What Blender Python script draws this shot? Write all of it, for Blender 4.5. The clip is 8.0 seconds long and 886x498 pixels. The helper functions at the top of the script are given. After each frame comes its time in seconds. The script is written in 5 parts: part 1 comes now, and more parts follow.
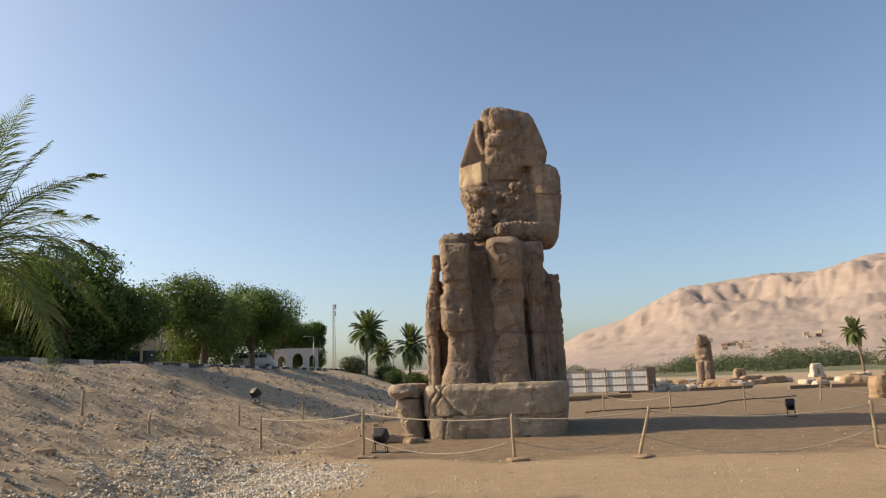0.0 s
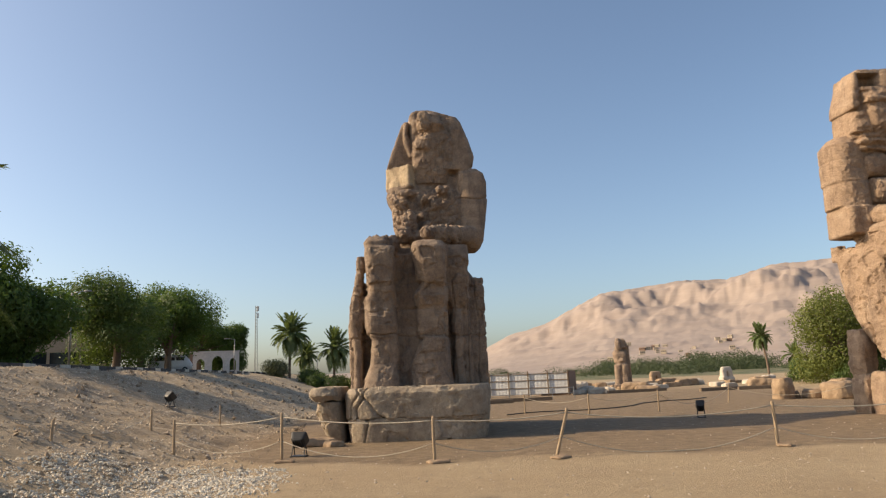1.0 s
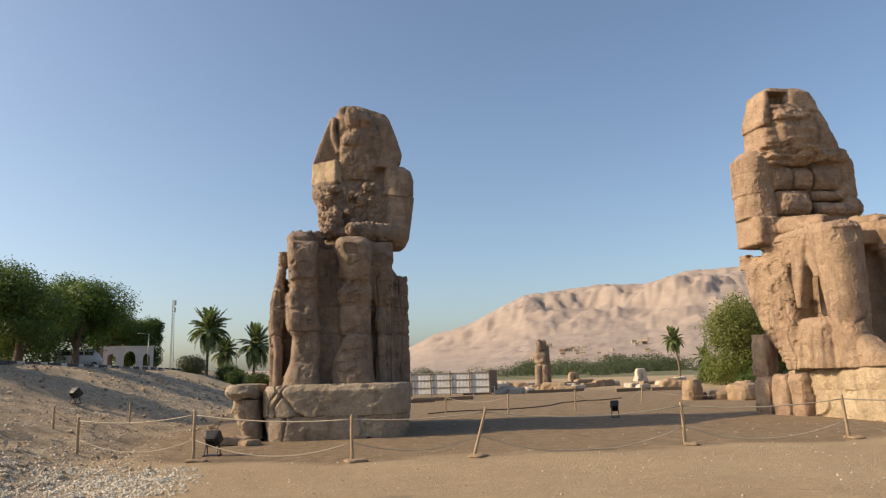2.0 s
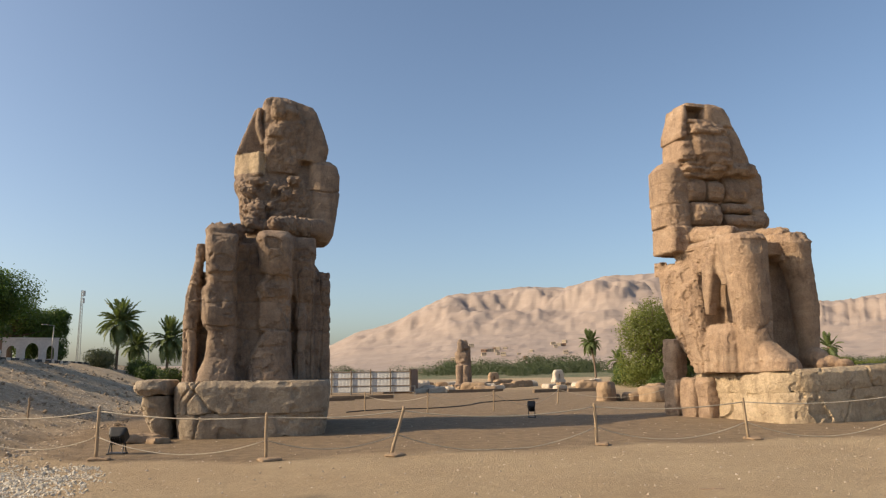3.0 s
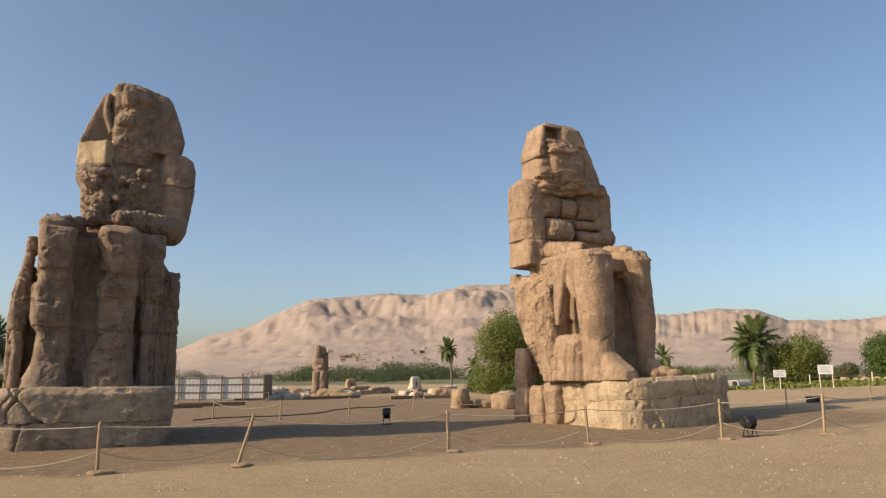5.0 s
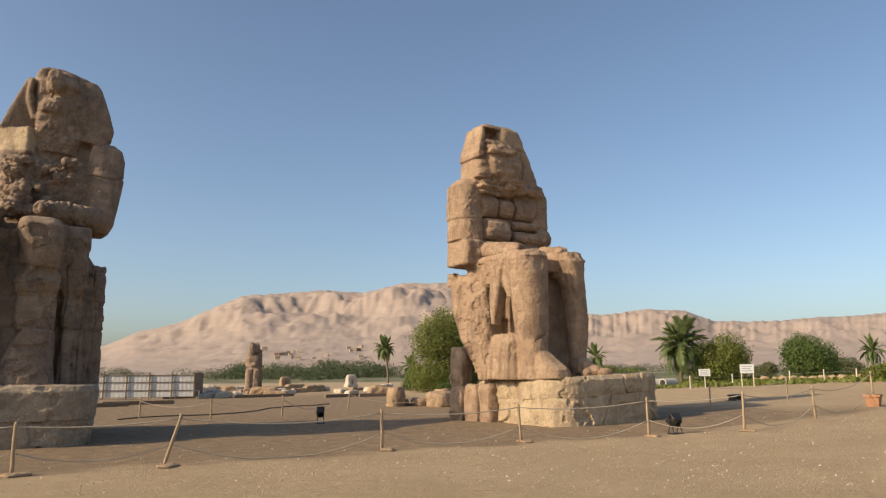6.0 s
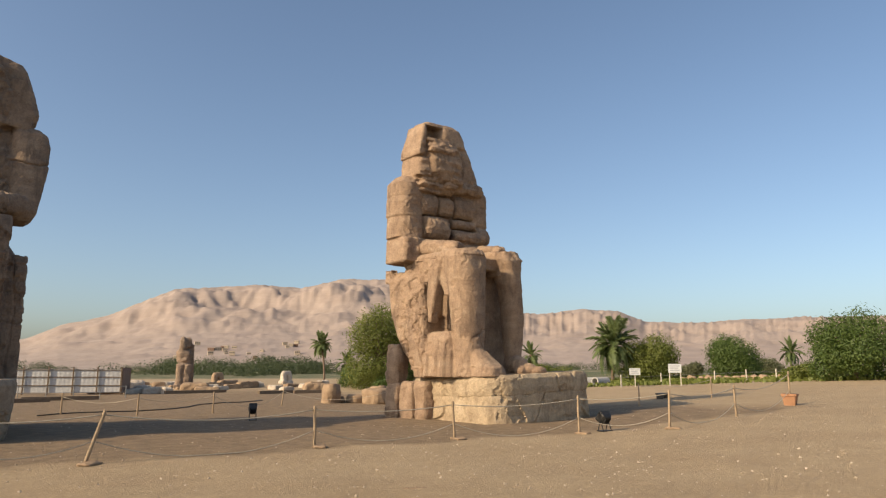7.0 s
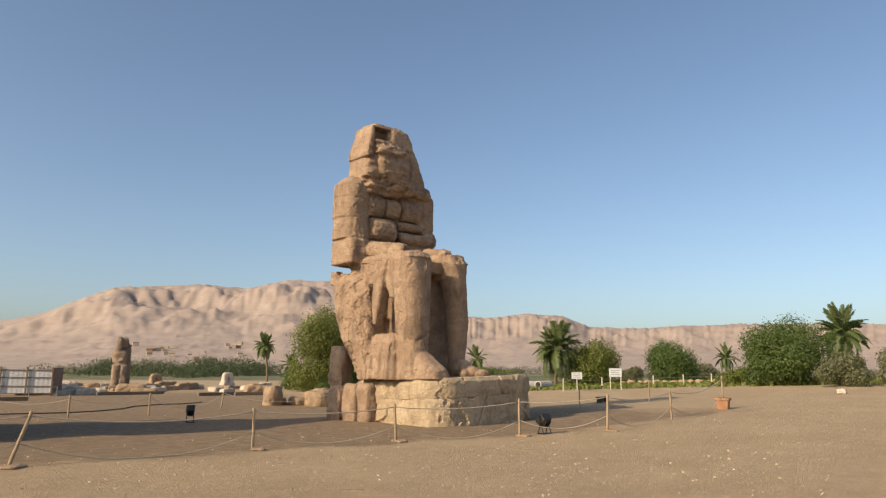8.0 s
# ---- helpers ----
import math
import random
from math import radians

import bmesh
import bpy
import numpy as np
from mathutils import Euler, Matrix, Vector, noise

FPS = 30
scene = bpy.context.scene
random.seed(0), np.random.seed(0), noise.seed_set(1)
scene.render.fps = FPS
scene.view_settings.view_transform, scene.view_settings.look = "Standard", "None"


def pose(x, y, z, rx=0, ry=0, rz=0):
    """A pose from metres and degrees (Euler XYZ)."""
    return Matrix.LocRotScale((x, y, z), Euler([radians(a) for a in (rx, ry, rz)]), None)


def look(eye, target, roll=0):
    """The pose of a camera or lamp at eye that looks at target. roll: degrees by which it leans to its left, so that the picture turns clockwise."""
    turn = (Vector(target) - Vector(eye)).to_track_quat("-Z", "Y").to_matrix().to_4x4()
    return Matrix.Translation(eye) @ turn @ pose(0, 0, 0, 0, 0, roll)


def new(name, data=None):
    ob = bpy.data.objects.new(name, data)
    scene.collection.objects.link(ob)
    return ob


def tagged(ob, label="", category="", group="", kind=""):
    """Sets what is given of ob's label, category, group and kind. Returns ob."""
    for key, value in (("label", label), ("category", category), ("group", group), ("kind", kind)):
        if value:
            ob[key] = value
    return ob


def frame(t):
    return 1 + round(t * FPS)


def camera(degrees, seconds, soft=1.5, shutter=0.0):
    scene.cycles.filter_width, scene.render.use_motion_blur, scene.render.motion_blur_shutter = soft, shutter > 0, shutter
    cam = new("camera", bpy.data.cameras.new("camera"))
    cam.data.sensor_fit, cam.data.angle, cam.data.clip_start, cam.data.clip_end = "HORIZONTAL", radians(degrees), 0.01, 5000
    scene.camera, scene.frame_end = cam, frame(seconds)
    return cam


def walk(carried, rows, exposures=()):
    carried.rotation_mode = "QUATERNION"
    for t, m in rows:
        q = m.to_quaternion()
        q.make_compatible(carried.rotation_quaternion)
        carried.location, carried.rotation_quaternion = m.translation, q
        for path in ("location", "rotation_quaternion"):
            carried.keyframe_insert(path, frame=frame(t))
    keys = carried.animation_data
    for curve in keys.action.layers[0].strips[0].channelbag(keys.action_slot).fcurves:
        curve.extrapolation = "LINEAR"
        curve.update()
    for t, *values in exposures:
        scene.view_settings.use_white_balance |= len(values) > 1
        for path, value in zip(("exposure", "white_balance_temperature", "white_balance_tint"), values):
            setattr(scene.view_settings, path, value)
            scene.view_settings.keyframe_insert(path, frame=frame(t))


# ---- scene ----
# ---- camera: a slow pan from a raised edge of the forecourt, eye about 2.9 m above the sand
cam = camera(64.46, 8.0, soft=1.2)
ROWS = [
    (0.0, 0.0, 0.0, 2.9, -0.06, 10.12, -2.38),
    (0.5, 0.063, 0.025, 2.879, -3.01, 10.21, -2.39),
    (1.0, 0.122, 0.051, 2.864, -6.05, 10.14, -2.42),
    (1.5, 0.176, 0.078, 2.855, -9.06, 10.01, -2.2),
    (3.0, 0.308, 0.148, 2.854, -18.2, 9.61, -0.86),
    (3.5, 0.343, 0.163, 2.862, -21.26, 9.67, -0.55),
    (4.0, 0.373, 0.173, 2.871, -24.13, 9.8, -0.41),
    (4.5, 0.401, 0.176, 2.882, -26.85, 9.94, -0.39),
    (6.0, 0.475, 0.136, 2.912, -34.51, 9.81, -0.24),
    (6.5, 0.501, 0.104, 2.916, -37.03, 9.65, -0.01),
    (7.0, 0.529, 0.062, 2.915, -39.44, 9.59, 0.25),
    (7.5, 0.563, 0.01, 2.907, -41.67, 9.68, 0.46),
    (8.0, 0.602, -0.054, 2.889, -43.71, 9.87, 0.68),
]
walk(cam, [(t, pose(x, y, z, 0, 0, yaw) @ pose(0, 0, 0, 90 + pitch) @ pose(0, 0, 0, 0, 0, roll))
           for t, x, y, z, yaw, pitch, roll in ROWS],
     exposures=((0.0, 0.38, 7150, 8), (4.0, 0.26, 7150, 8), (8.0, 0.22, 7150, 8)))

# ---- light: clear sky, low warm sun from the left
SUN_AZ, SUN_EL = -84.0, 30.0          # degrees clockwise from +y, and above the horizon
world = bpy.data.worlds.new("sky")
world.use_nodes = True
scene.world = world
wn = world.node_tree.nodes
sky = wn.new("ShaderNodeTexSky")
sky.sky_type = "NISHITA"
sky.sun_disc = False
sky.sun_elevation, sky.sun_rotation = radians(SUN_EL), radians(SUN_AZ)
sky.air_density, sky.dust_density, sky.ozone_density = 0.85, 2.2, 2.6
world.node_tree.links.new(sky.outputs[0], wn["Background"].inputs["Color"])
wn["Background"].inputs["Strength"].default_value = 0.15
sun = new("sun", bpy.data.lights.new("sun", "SUN"))
sun.data.energy, sun.data.angle, sun.data.color = 4.4, radians(0.55), (1.0, 0.82, 0.62)
a, e = radians(SUN_AZ), radians(SUN_EL)
sun.matrix_world = look((0, 0, 60), (-math.sin(a) * math.cos(e), -math.cos(a) * math.cos(e), 60 - math.sin(e)))


# ---- materials
def mat(name, rough=0.9, metal=0.0):
    m = bpy.data.materials.new(name)
    m.use_nodes = True
    b = m.node_tree.nodes["Principled BSDF"]
    b.inputs["Roughness"].default_value, b.inputs["Metallic"].default_value = rough, metal
    return m, m.node_tree, b


def node(t, kind, **kw):
    n = t.nodes.new(kind)
    for k, v in kw.items():
        n.inputs[k.replace("_", " ")].default_value = v
    return n


def ramp(t, fac, stops):
    r = t.nodes.new("ShaderNodeValToRGB")
    els = r.color_ramp.elements
    while len(els) < len(stops):
        els.new(0.5)
    for el, (p, c) in zip(els, stops):
        el.position, el.color = p, (*c, 1)
    t.links.new(fac, r.inputs[0])
    return r.outputs[0]


def mix(t, fac, a, b, mode="MIX"):
    m = t.nodes.new("ShaderNodeMix")
    m.data_type, m.blend_type = "RGBA", mode
    for sock, v in ((m.inputs[0], fac), (m.inputs[6], a), (m.inputs[7], b)):
        if isinstance(v, (int, float)):
            sock.default_value = v
        elif isinstance(v, tuple):
            sock.default_value = (*v, 1)
        else:
            t.links.new(v, sock)
    return m.outputs[2]


def noisy(t, scale, detail=6, rough=0.6, stretch=None, obj=True):
    co = t.nodes.new("ShaderNodeTexCoord").outputs["Object" if obj else "Generated"]
    if stretch:
        mp = t.nodes.new("ShaderNodeMapping")
        mp.inputs["Scale"].default_value = stretch
        t.links.new(co, mp.inputs[0])
        co = mp.outputs[0]
    n = node(t, "ShaderNodeTexNoise", Scale=scale, Detail=detail, Roughness=rough)
    t.links.new(co, n.inputs["Vector"])
    return n.outputs["Fac"]


def bump(t, b, height, strength=0.5, dist=0.05):
    n = node(t, "ShaderNodeBump", Strength=strength, Distance=dist)
    t.links.new(height, n.inputs["Height"])
    t.links.new(n.outputs[0], b.inputs["Normal"])


def simple(name, c0, c1, scale=3.0, rough=0.85, metal=0.0, bumps=0.3, dist=0.02, stretch=None, fine=8.0):
    m, t, b = mat(name, rough, metal)
    big, small = noisy(t, scale, 5, 0.6, stretch), noisy(t, scale * fine, 4, 0.7, stretch)
    col = ramp(t, big, [(0.3, c0), (0.7, c1)])
    mid = tuple((p + q) / 2 for p, q in zip(c0, c1))
    col = mix(t, 0.35, col, ramp(t, small, [(0.3, tuple(v * 0.6 for v in mid)), (0.7, tuple(min(1, v * 1.3) for v in mid))]))
    t.links.new(col, b.inputs["Base Color"])
    if bumps:
        bump(t, b, small, bumps, dist)
    return m


def stone(name, dark, light, pale, grime):
    """Weathered quartzite sandstone: bed-like streaks, pale worn patches, dark grime and pits."""
    m, t, b = mat(name, 0.92)
    bands = noisy(t, 0.55, 6, 0.65, (1, 1, 2.2))
    col = ramp(t, bands, [(0.3, dark), (0.55, light), (0.75, pale)])
    grain = noisy(t, 9.0, 8, 0.75)
    col = mix(t, 0.4, col, ramp(t, grain, [(0.3, tuple(v * 0.5 for v in light)), (0.7, tuple(v * 1.4 for v in light))]))
    blotch = noisy(t, 1.6, 8, 0.8)
    col = mix(t, 0.6, col, ramp(t, blotch, [(0.36, (0.62, 0.58, 0.56)), (0.5, (1, 1, 1)), (0.64, (1.25, 1.22, 1.15))]), "MULTIPLY")
    stain = noisy(t, 0.9, 7, 0.7, (1.6, 1.6, 0.5))
    col = mix(t, ramp(t, stain, [(0.50, (0, 0, 0)), (0.70, (0.7, 0.7, 0.7))]), col, grime)
    t.links.new(col, b.inputs["Base Color"])
    add = t.nodes.new("ShaderNodeMath")
    add.operation = "ADD"
    t.links.new(grain, add.inputs[0])
    t.links.new(noisy(t, 2.2, 8, 0.7), add.inputs[1])
    bump(t, b, add.outputs[0], 0.85, 0.16)
    return m


STONE_A = stone("brown_quartzite", (0.17, 0.115, 0.08), (0.315, 0.228, 0.16), (0.50, 0.385, 0.28), (0.08, 0.06, 0.05))
STONE_PED = stone("grey_beige_quartzite", (0.30, 0.235, 0.165), (0.43, 0.345, 0.25), (0.55, 0.46, 0.35), (0.16, 0.12, 0.09))
STONE_PALE = stone("pale_golden_quartzite", (0.37, 0.27, 0.17), (0.53, 0.41, 0.27), (0.65, 0.53, 0.385), (0.23, 0.165, 0.105))
STONE_B = stone("golden_quartzite", (0.24, 0.155, 0.10), (0.40, 0.278, 0.185), (0.53, 0.41, 0.295), (0.13, 0.086, 0.06))


# ---- geometry helpers
def mesh_of(bm, name):
    me = bpy.data.meshes.new(name)
    bm.normal_update()
    bm.to_mesh(me)
    bm.free()
    return me


def smooth(me, on=True):
    me.polygons.foreach_set("use_smooth", [on] * len(me.polygons))


def part(name, bm, material, parent=None, label="", flat=True):
    """Link a bmesh as one mesh object, under a thing or a part when a parent is given."""
    me = mesh_of(bm, name)
    me.materials.append(material)
    if not flat:
        smooth(me)
    ob = new(name, me)
    if parent is not None:
        ob.parent = parent
    if label:
        ob["label"] = label
    return ob


def thing(name, m, label, category, group="", kind=""):
    ob = new(name)
    ob.matrix_world = m
    return tagged(ob, label, category, group, kind)


def loft(bm, rings, seg=20, m=None):
    """Closed tube through rings (x, y, z, rx, ry, n): superellipses of power n, lying flat."""
    loops = []
    for x, y, z, rx, ry, n in rings:
        loop = []
        for k in range(seg):
            th = 2 * math.pi * (k + 0.5) / seg
            c, s = math.cos(th), math.sin(th)
            v = Vector((x + rx * math.copysign(abs(c) ** (2 / n), c), y + ry * math.copysign(abs(s) ** (2 / n), s), z))
            loop.append(bm.verts.new(m @ v if m else v))
        loops.append(loop)
    for p, q in zip(loops, loops[1:]):
        for k in range(seg):
            bm.faces.new((p[k], p[(k + 1) % seg], q[(k + 1) % seg], q[k]))
    bm.faces.new(reversed(loops[0]))
    bm.faces.new(loops[-1])


def box(bm, x0, x1, y0, y1, z0, z1, m=None, taper=0.0):
    vs = []
    for z, t in ((z0, 0), (z1, taper)):
        for x, y in ((x0 + t, y0 + t), (x1 - t, y0 + t), (x1 - t, y1 - t), (x0 + t, y1 - t)):
            v = Vector((x, y, z))
            vs.append(bm.verts.new(m @ v if m else v))
    for f in ((3, 2, 1, 0), (4, 5, 6, 7), (0, 1, 5, 4), (1, 2, 6, 5), (2, 3, 7, 6), (3, 0, 4, 7)):
        bm.faces.new([vs[k] for k in f])


def limb(bm, p, q, r0, r1, n=2.6, seg=16, flat=1.0):
    """A tapered limb from p to q."""
    p, q = Vector(p), Vector(q)
    d = q - p
    m = Matrix.Translation(p) @ d.to_track_quat("Z", "Y").to_matrix().to_4x4()
    L = d.length
    loft(bm, [(0, 0, 0, r0 * 0.85, r0 * 0.85 * flat, n), (0, 0, L * 0.08, r0, r0 * flat, n), (0, 0, L * 0.92, r1, r1 * flat, n),
              (0, 0, L, r1 * 0.8, r1 * 0.8 * flat, n)], seg, m)


def rod(bm, p, q, r0, r1=None, seg=8):
    """A plain round bar from p to q."""
    p, q = Vector(p), Vector(q)
    m = Matrix.Translation(p) @ (q - p).to_track_quat("Z", "Y").to_matrix().to_4x4()
    L = (q - p).length
    loft(bm, [(0, 0, 0, r0, r0, 2), (0, 0, L, r1 or r0, r1 or r0, 2)], seg, m)


def weathered(bm, voxel, carve, rounds=0):
    """Fuse the closed shapes of bm into one skin and weather it with carve(co, normal) -> push in metres."""
    tmp = bpy.data.objects.new("tmp", mesh_of(bm, "tmp"))
    scene.collection.objects.link(tmp)
    md = tmp.modifiers.new("fuse", "REMESH")
    md.mode, md.voxel_size, md.use_smooth_shade = "VOXEL", voxel, True
    if rounds:
        sm = tmp.modifiers.new("soft", "SMOOTH")
        sm.factor, sm.iterations = 0.5, rounds
    me = bpy.data.meshes.new_from_object(tmp.evaluated_get(bpy.context.evaluated_depsgraph_get()))
    bpy.data.objects.remove(tmp)
    n = len(me.vertices)
    co, no = np.empty(n * 3), np.empty(n * 3)
    me.vertices.foreach_get("co", co)
    me.vertices.foreach_get("normal", no)
    co, no = co.reshape(-1, 3), no.reshape(-1, 3)
    push = np.array([carve(Vector(c), Vector(k)) for c, k in zip(co, no)])
    me.vertices.foreach_set("co", (co + no * push[:, None]).ravel())
    me.update()
    smooth(me)
    me.set_sharp_from_angle(angle=radians(38))
    return me


def fbm(v, scale, octaves=4):
    return noise.fractal(v * scale, 0.9, 2.1, octaves)


def cells(v, scale):
    """0 at the joints between stone lumps, about 1 in their middles."""
    d = noise.voronoi(v * scale)[0]
    return min(1.0, (d[1] - d[0]) * 2.2)


def chips(v, scale):
    """Stepped breaks: flat facets at a few depths with sharp rims."""
    k = noise.fractal(v * scale, 1.0, 2.0, 2)
    k2 = noise.fractal(v * scale * 2.3 + Vector((9, 3, 5)), 1.0, 2.0, 2)
    return (round(k * 2.2) / 2.2) * 0.65 + (round(k2 * 2.5) / 2.5) * 0.35


# ---- the ground
def smoothstep(a, b, x):
    t = min(1.0, max(0.0, (x - a) / (b - a)))
    return t * t * (3 - 2 * t)


def ground_z(x, y):
    """Level sand, with the bank up to the road on the left and a gentle rise on the right."""
    near = smoothstep(-5, 12, y)
    far = max(0.0, min(y, 140.0) - 40.0)
    crest, toe = -20.6 + 0.028 * far, -6.5 + 0.05 * far
    w = min(1.0, max(0.0, (toe - x - 1.3 * noise.noise(Vector((x, y, 0)) * 0.12)) / (toe - crest)))
    z = 4.3 * (0.8 * w + 0.2 * w * w * (3 - 2 * w)) * near
    z += min(2.3, 0.034 * max(0.0, x - 0.75 * y - 10))
    r = math.hypot(x, y)
    v = Vector((x, y, 0))
    slope = smoothstep(-3.0, -8.0, x) * smoothstep(-21.0, -19.0, x)
    z += (0.035 + 0.15 * slope) * noise.fractal(v * 0.45, 0.8, 2.0, 5)
    z += 0.10 * slope * smoothstep(120, 60, r) * noise.fractal(v * 1.3 + Vector((7, 2, 0)), 0.6, 2.0, 3) * smoothstep(400, 80, r)
    # shallow cut edge where the soil of the precinct was dug lower beside the bank
    return z - 2.0 * smoothstep(300, 900, r)


def spaced(lo, hi, c, fine, grow):
    out, v, s = [c], c, fine
    while v < hi:
        v += s
        s = min(s * grow, 150)
        out.append(v)
    v, s = c, fine
    while v > lo:
        v -= s
        s = min(s * grow, 150)
        out.insert(0, v)
    return out


xs = spaced(-1500, 4200, 2, 0.30, 1.012)
ys = spaced(-900, 4200, 28, 0.30, 1.012)
me = bpy.data.meshes.new("ground")
spots = [(x, y) for y in ys for x in xs]
me.from_pydata([(x, y, ground_z(x, y)) for x, y in spots], [],
               [(j * len(xs) + i, j * len(xs) + i + 1, (j + 1) * len(xs) + i + 1, (j + 1) * len(xs) + i)
                for j in range(len(ys) - 1) for i in range(len(xs) - 1)])
smooth(me)


def soil_at(x, y):
    """Dug brown soil inside the rope."""
    n = noise.fractal(Vector((x, y, 5)) * 0.35, 1, 2, 4)
    near = 24.3 - 0.12 * (x - 5) + 4.5 * smoothstep(-1, -9, x) + 1.0 * n
    return smoothstep(near - 0.7, near + 0.7, y) * smoothstep(98, 72, y + 6 * n) * smoothstep(-8.5, -6.5, x - 0.10 * max(0.0, y - 34) + 1.2 * n) * smoothstep(48, 40, x + 3 * n)


def gravel_at(x, y):
    """Pale limestone chippings on and below the bank."""
    n = noise.fractal(Vector((x, y, 9)) * 0.3, 1, 2, 4)
    return smoothstep(-2.0, -5.0, x - 0.06 * max(0.0, y - 40) + 0.25 * (min(y, 28) - 16) + 1.6 * n) * smoothstep(-24, -21, x) * smoothstep(170, 130, y) * (0.55 + 0.45 * smoothstep(-0.3, 0.4, n))


def field_at(x, y):
    """Irrigated fields far behind and beyond the white posts."""
    r, az = math.hypot(x, y), math.degrees(math.atan2(x, y))
    n = noise.fractal(Vector((x, y, 2)) * 0.03, 1, 2, 3)
    back = smoothstep(170, 200, r + 12 * n) * smoothstep(900, 700, r)
    side = smoothstep(96, 102, r + 3 * n) * smoothstep(47, 50, az)
    return max(back, side) if x > 0 else 0.0


for key, fn in (("soil", soil_at), ("gravel", gravel_at), ("field", field_at)):
    at = me.attributes.new(key, "FLOAT", "POINT")
    at.data.foreach_set("value", [fn(x, y) for x, y in spots])

m, t, b = mat("earth", 0.95)
big, mid_n, fine_n = noisy(t, 0.25, 5, 0.6), noisy(t, 1.7, 6, 0.7), noisy(t, 14.0, 6, 0.75)
col = ramp(t, big, [(0.3, (0.335, 0.24, 0.137)), (0.7, (0.43, 0.325, 0.195))])
col = mix(t, 0.35, col, ramp(t, mid_n, [(0.3, (0.27, 0.19, 0.11)), (0.7, (0.46, 0.345, 0.21))]))


def masked(key):
    n = t.nodes.new("ShaderNodeAttribute")
    n.attribute_name = key
    return n.outputs["Fac"]


col = mix(t, masked("soil"), col, ramp(t, mid_n, [(0.3, (0.15, 0.102, 0.058)), (0.5, (0.22, 0.153, 0.088)), (0.75, (0.31, 0.222, 0.132))]))
col = mix(t, masked("gravel"), col, ramp(t, mid_n, [(0.3, (0.24, 0.185, 0.12)), (0.5, (0.36, 0.285, 0.195)), (0.7, (0.52, 0.43, 0.32))]))
col = mix(t, masked("field"), col, ramp(t, noisy(t, 0.12, 5, 0.7), [(0.35, (0.05, 0.075, 0.025)), (0.5, (0.11, 0.12, 0.05)), (0.62, (0.26, 0.20, 0.12))]))
col = mix(t, 0.45, col, ramp(t, fine_n, [(0.32, (0.45, 0.45, 0.45)), (0.68, (1.35, 1.33, 1.3))]), "MULTIPLY")
t.links.new(col, b.inputs["Base Color"])
h = t.nodes.new("ShaderNodeMath")
h.operation = "ADD"
t.links.new(mid_n, h.inputs[0])
t.links.new(fine_n, h.inputs[1])
bump(t, b, h.outputs[0], 0.8, 0.10)
me.materials.append(m)
ground = tagged(new("ground", me), "sandy brown trodden earth with scattered gravel", "ground", kind="structure")

# ---- far hills
def ridge(az):
    pts = ((-40, 0.2), (4, 0.6), (9, 2.0), (11, 2.9), (14, 3.7), (16, 4.6), (18.6, 5.85), (22, 6.3), (25, 6.55), (28, 6.2), (31, 6.95),
           (35, 7.05), (40, 6.2), (44, 4.7), (46.5, 4.4), (51, 4.6), (53.5, 4.5), (55.5, 3.7), (60, 3.55), (66, 3.8), (76, 3.6), (90, 3.2), (120, 1.0))
    for (a0, e0), (a1, e1) in zip(pts, pts[1:]):
        if az <= a1:
            f = (az - a0) / (a1 - a0)
            return e0 + (e1 - e0) * f
    return 1.0


def hill_z(az, r):
    f = (r - 900.0) / 2100.0
    top = 3000.0 * math.tan(radians(ridge(az)))
    v = Vector((r * math.sin(radians(az)), r * math.cos(radians(az)), 0))
    foot = 0.36 * smoothstep(0.02, 0.75, f) ** 1.2
    warp = 0.065 * noise.fractal(v * 0.0035, 1.0, 2.0, 5) + 0.022 * noise.fractal(v * 0.02, 1.0, 2.0, 3)
    k = f + warp
    cliff = 0.46 * smoothstep(0.48, 0.96, k) + 0.10 * smoothstep(0.72, 0.82, k) + 0.08 * smoothstep(0.88, 0.99, k)
    gully = abs(noise.fractal(v * 0.007, 0.8, 2.1, 7)) - 0.25
    rough = 0.045 * gully * smoothstep(0.08, 0.4, f) * (1.15 - f)
    flutes = 0.008 * noise.fractal(Vector((az * 2.2, f * 2.0, 0)), 0.8, 2.1, 4) * smoothstep(0.6, 0.85, k)
    # fluted cliff band on the lower range
    flutes += 0.075 * smoothstep(43, 47, az) * abs(noise.fractal(Vector((az * 2.6, 3.0, f * 1.5)), 0.8, 2.1, 3)) * smoothstep(0.60, 0.72, k) * smoothstep(0.98, 0.86, k)
    h = top * (foot + cliff + rough + flutes)
    if f > 1.0:
        h = top * (1.0 - 0.2 * (f - 1.0)) + top * 0.02 * noise.fractal(v * 0.01, 1, 2, 4)
    return h - 3.0


azs = [-20 + 0.16 * k for k in range(860)]
rs = [900 + 24 * k for k in range(96)]
me = bpy.data.meshes.new("far_hills")
me.from_pydata([(r * math.sin(radians(az)), r * math.cos(radians(az)), hill_z(az, r)) for r in rs for az in azs], [],
               [(j * len(azs) + i, (j + 1) * len(azs) + i, (j + 1) * len(azs) + i + 1, j * len(azs) + i + 1)
                for j in range(len(rs) - 1) for i in range(len(azs) - 1)])
smooth(me)
HILL, t, b = mat("limestone_desert", 0.95)
col = ramp(t, noisy(t, 0.004, 8, 0.65), [(0.3, (0.30, 0.235, 0.195)), (0.7, (0.35, 0.28, 0.235))])
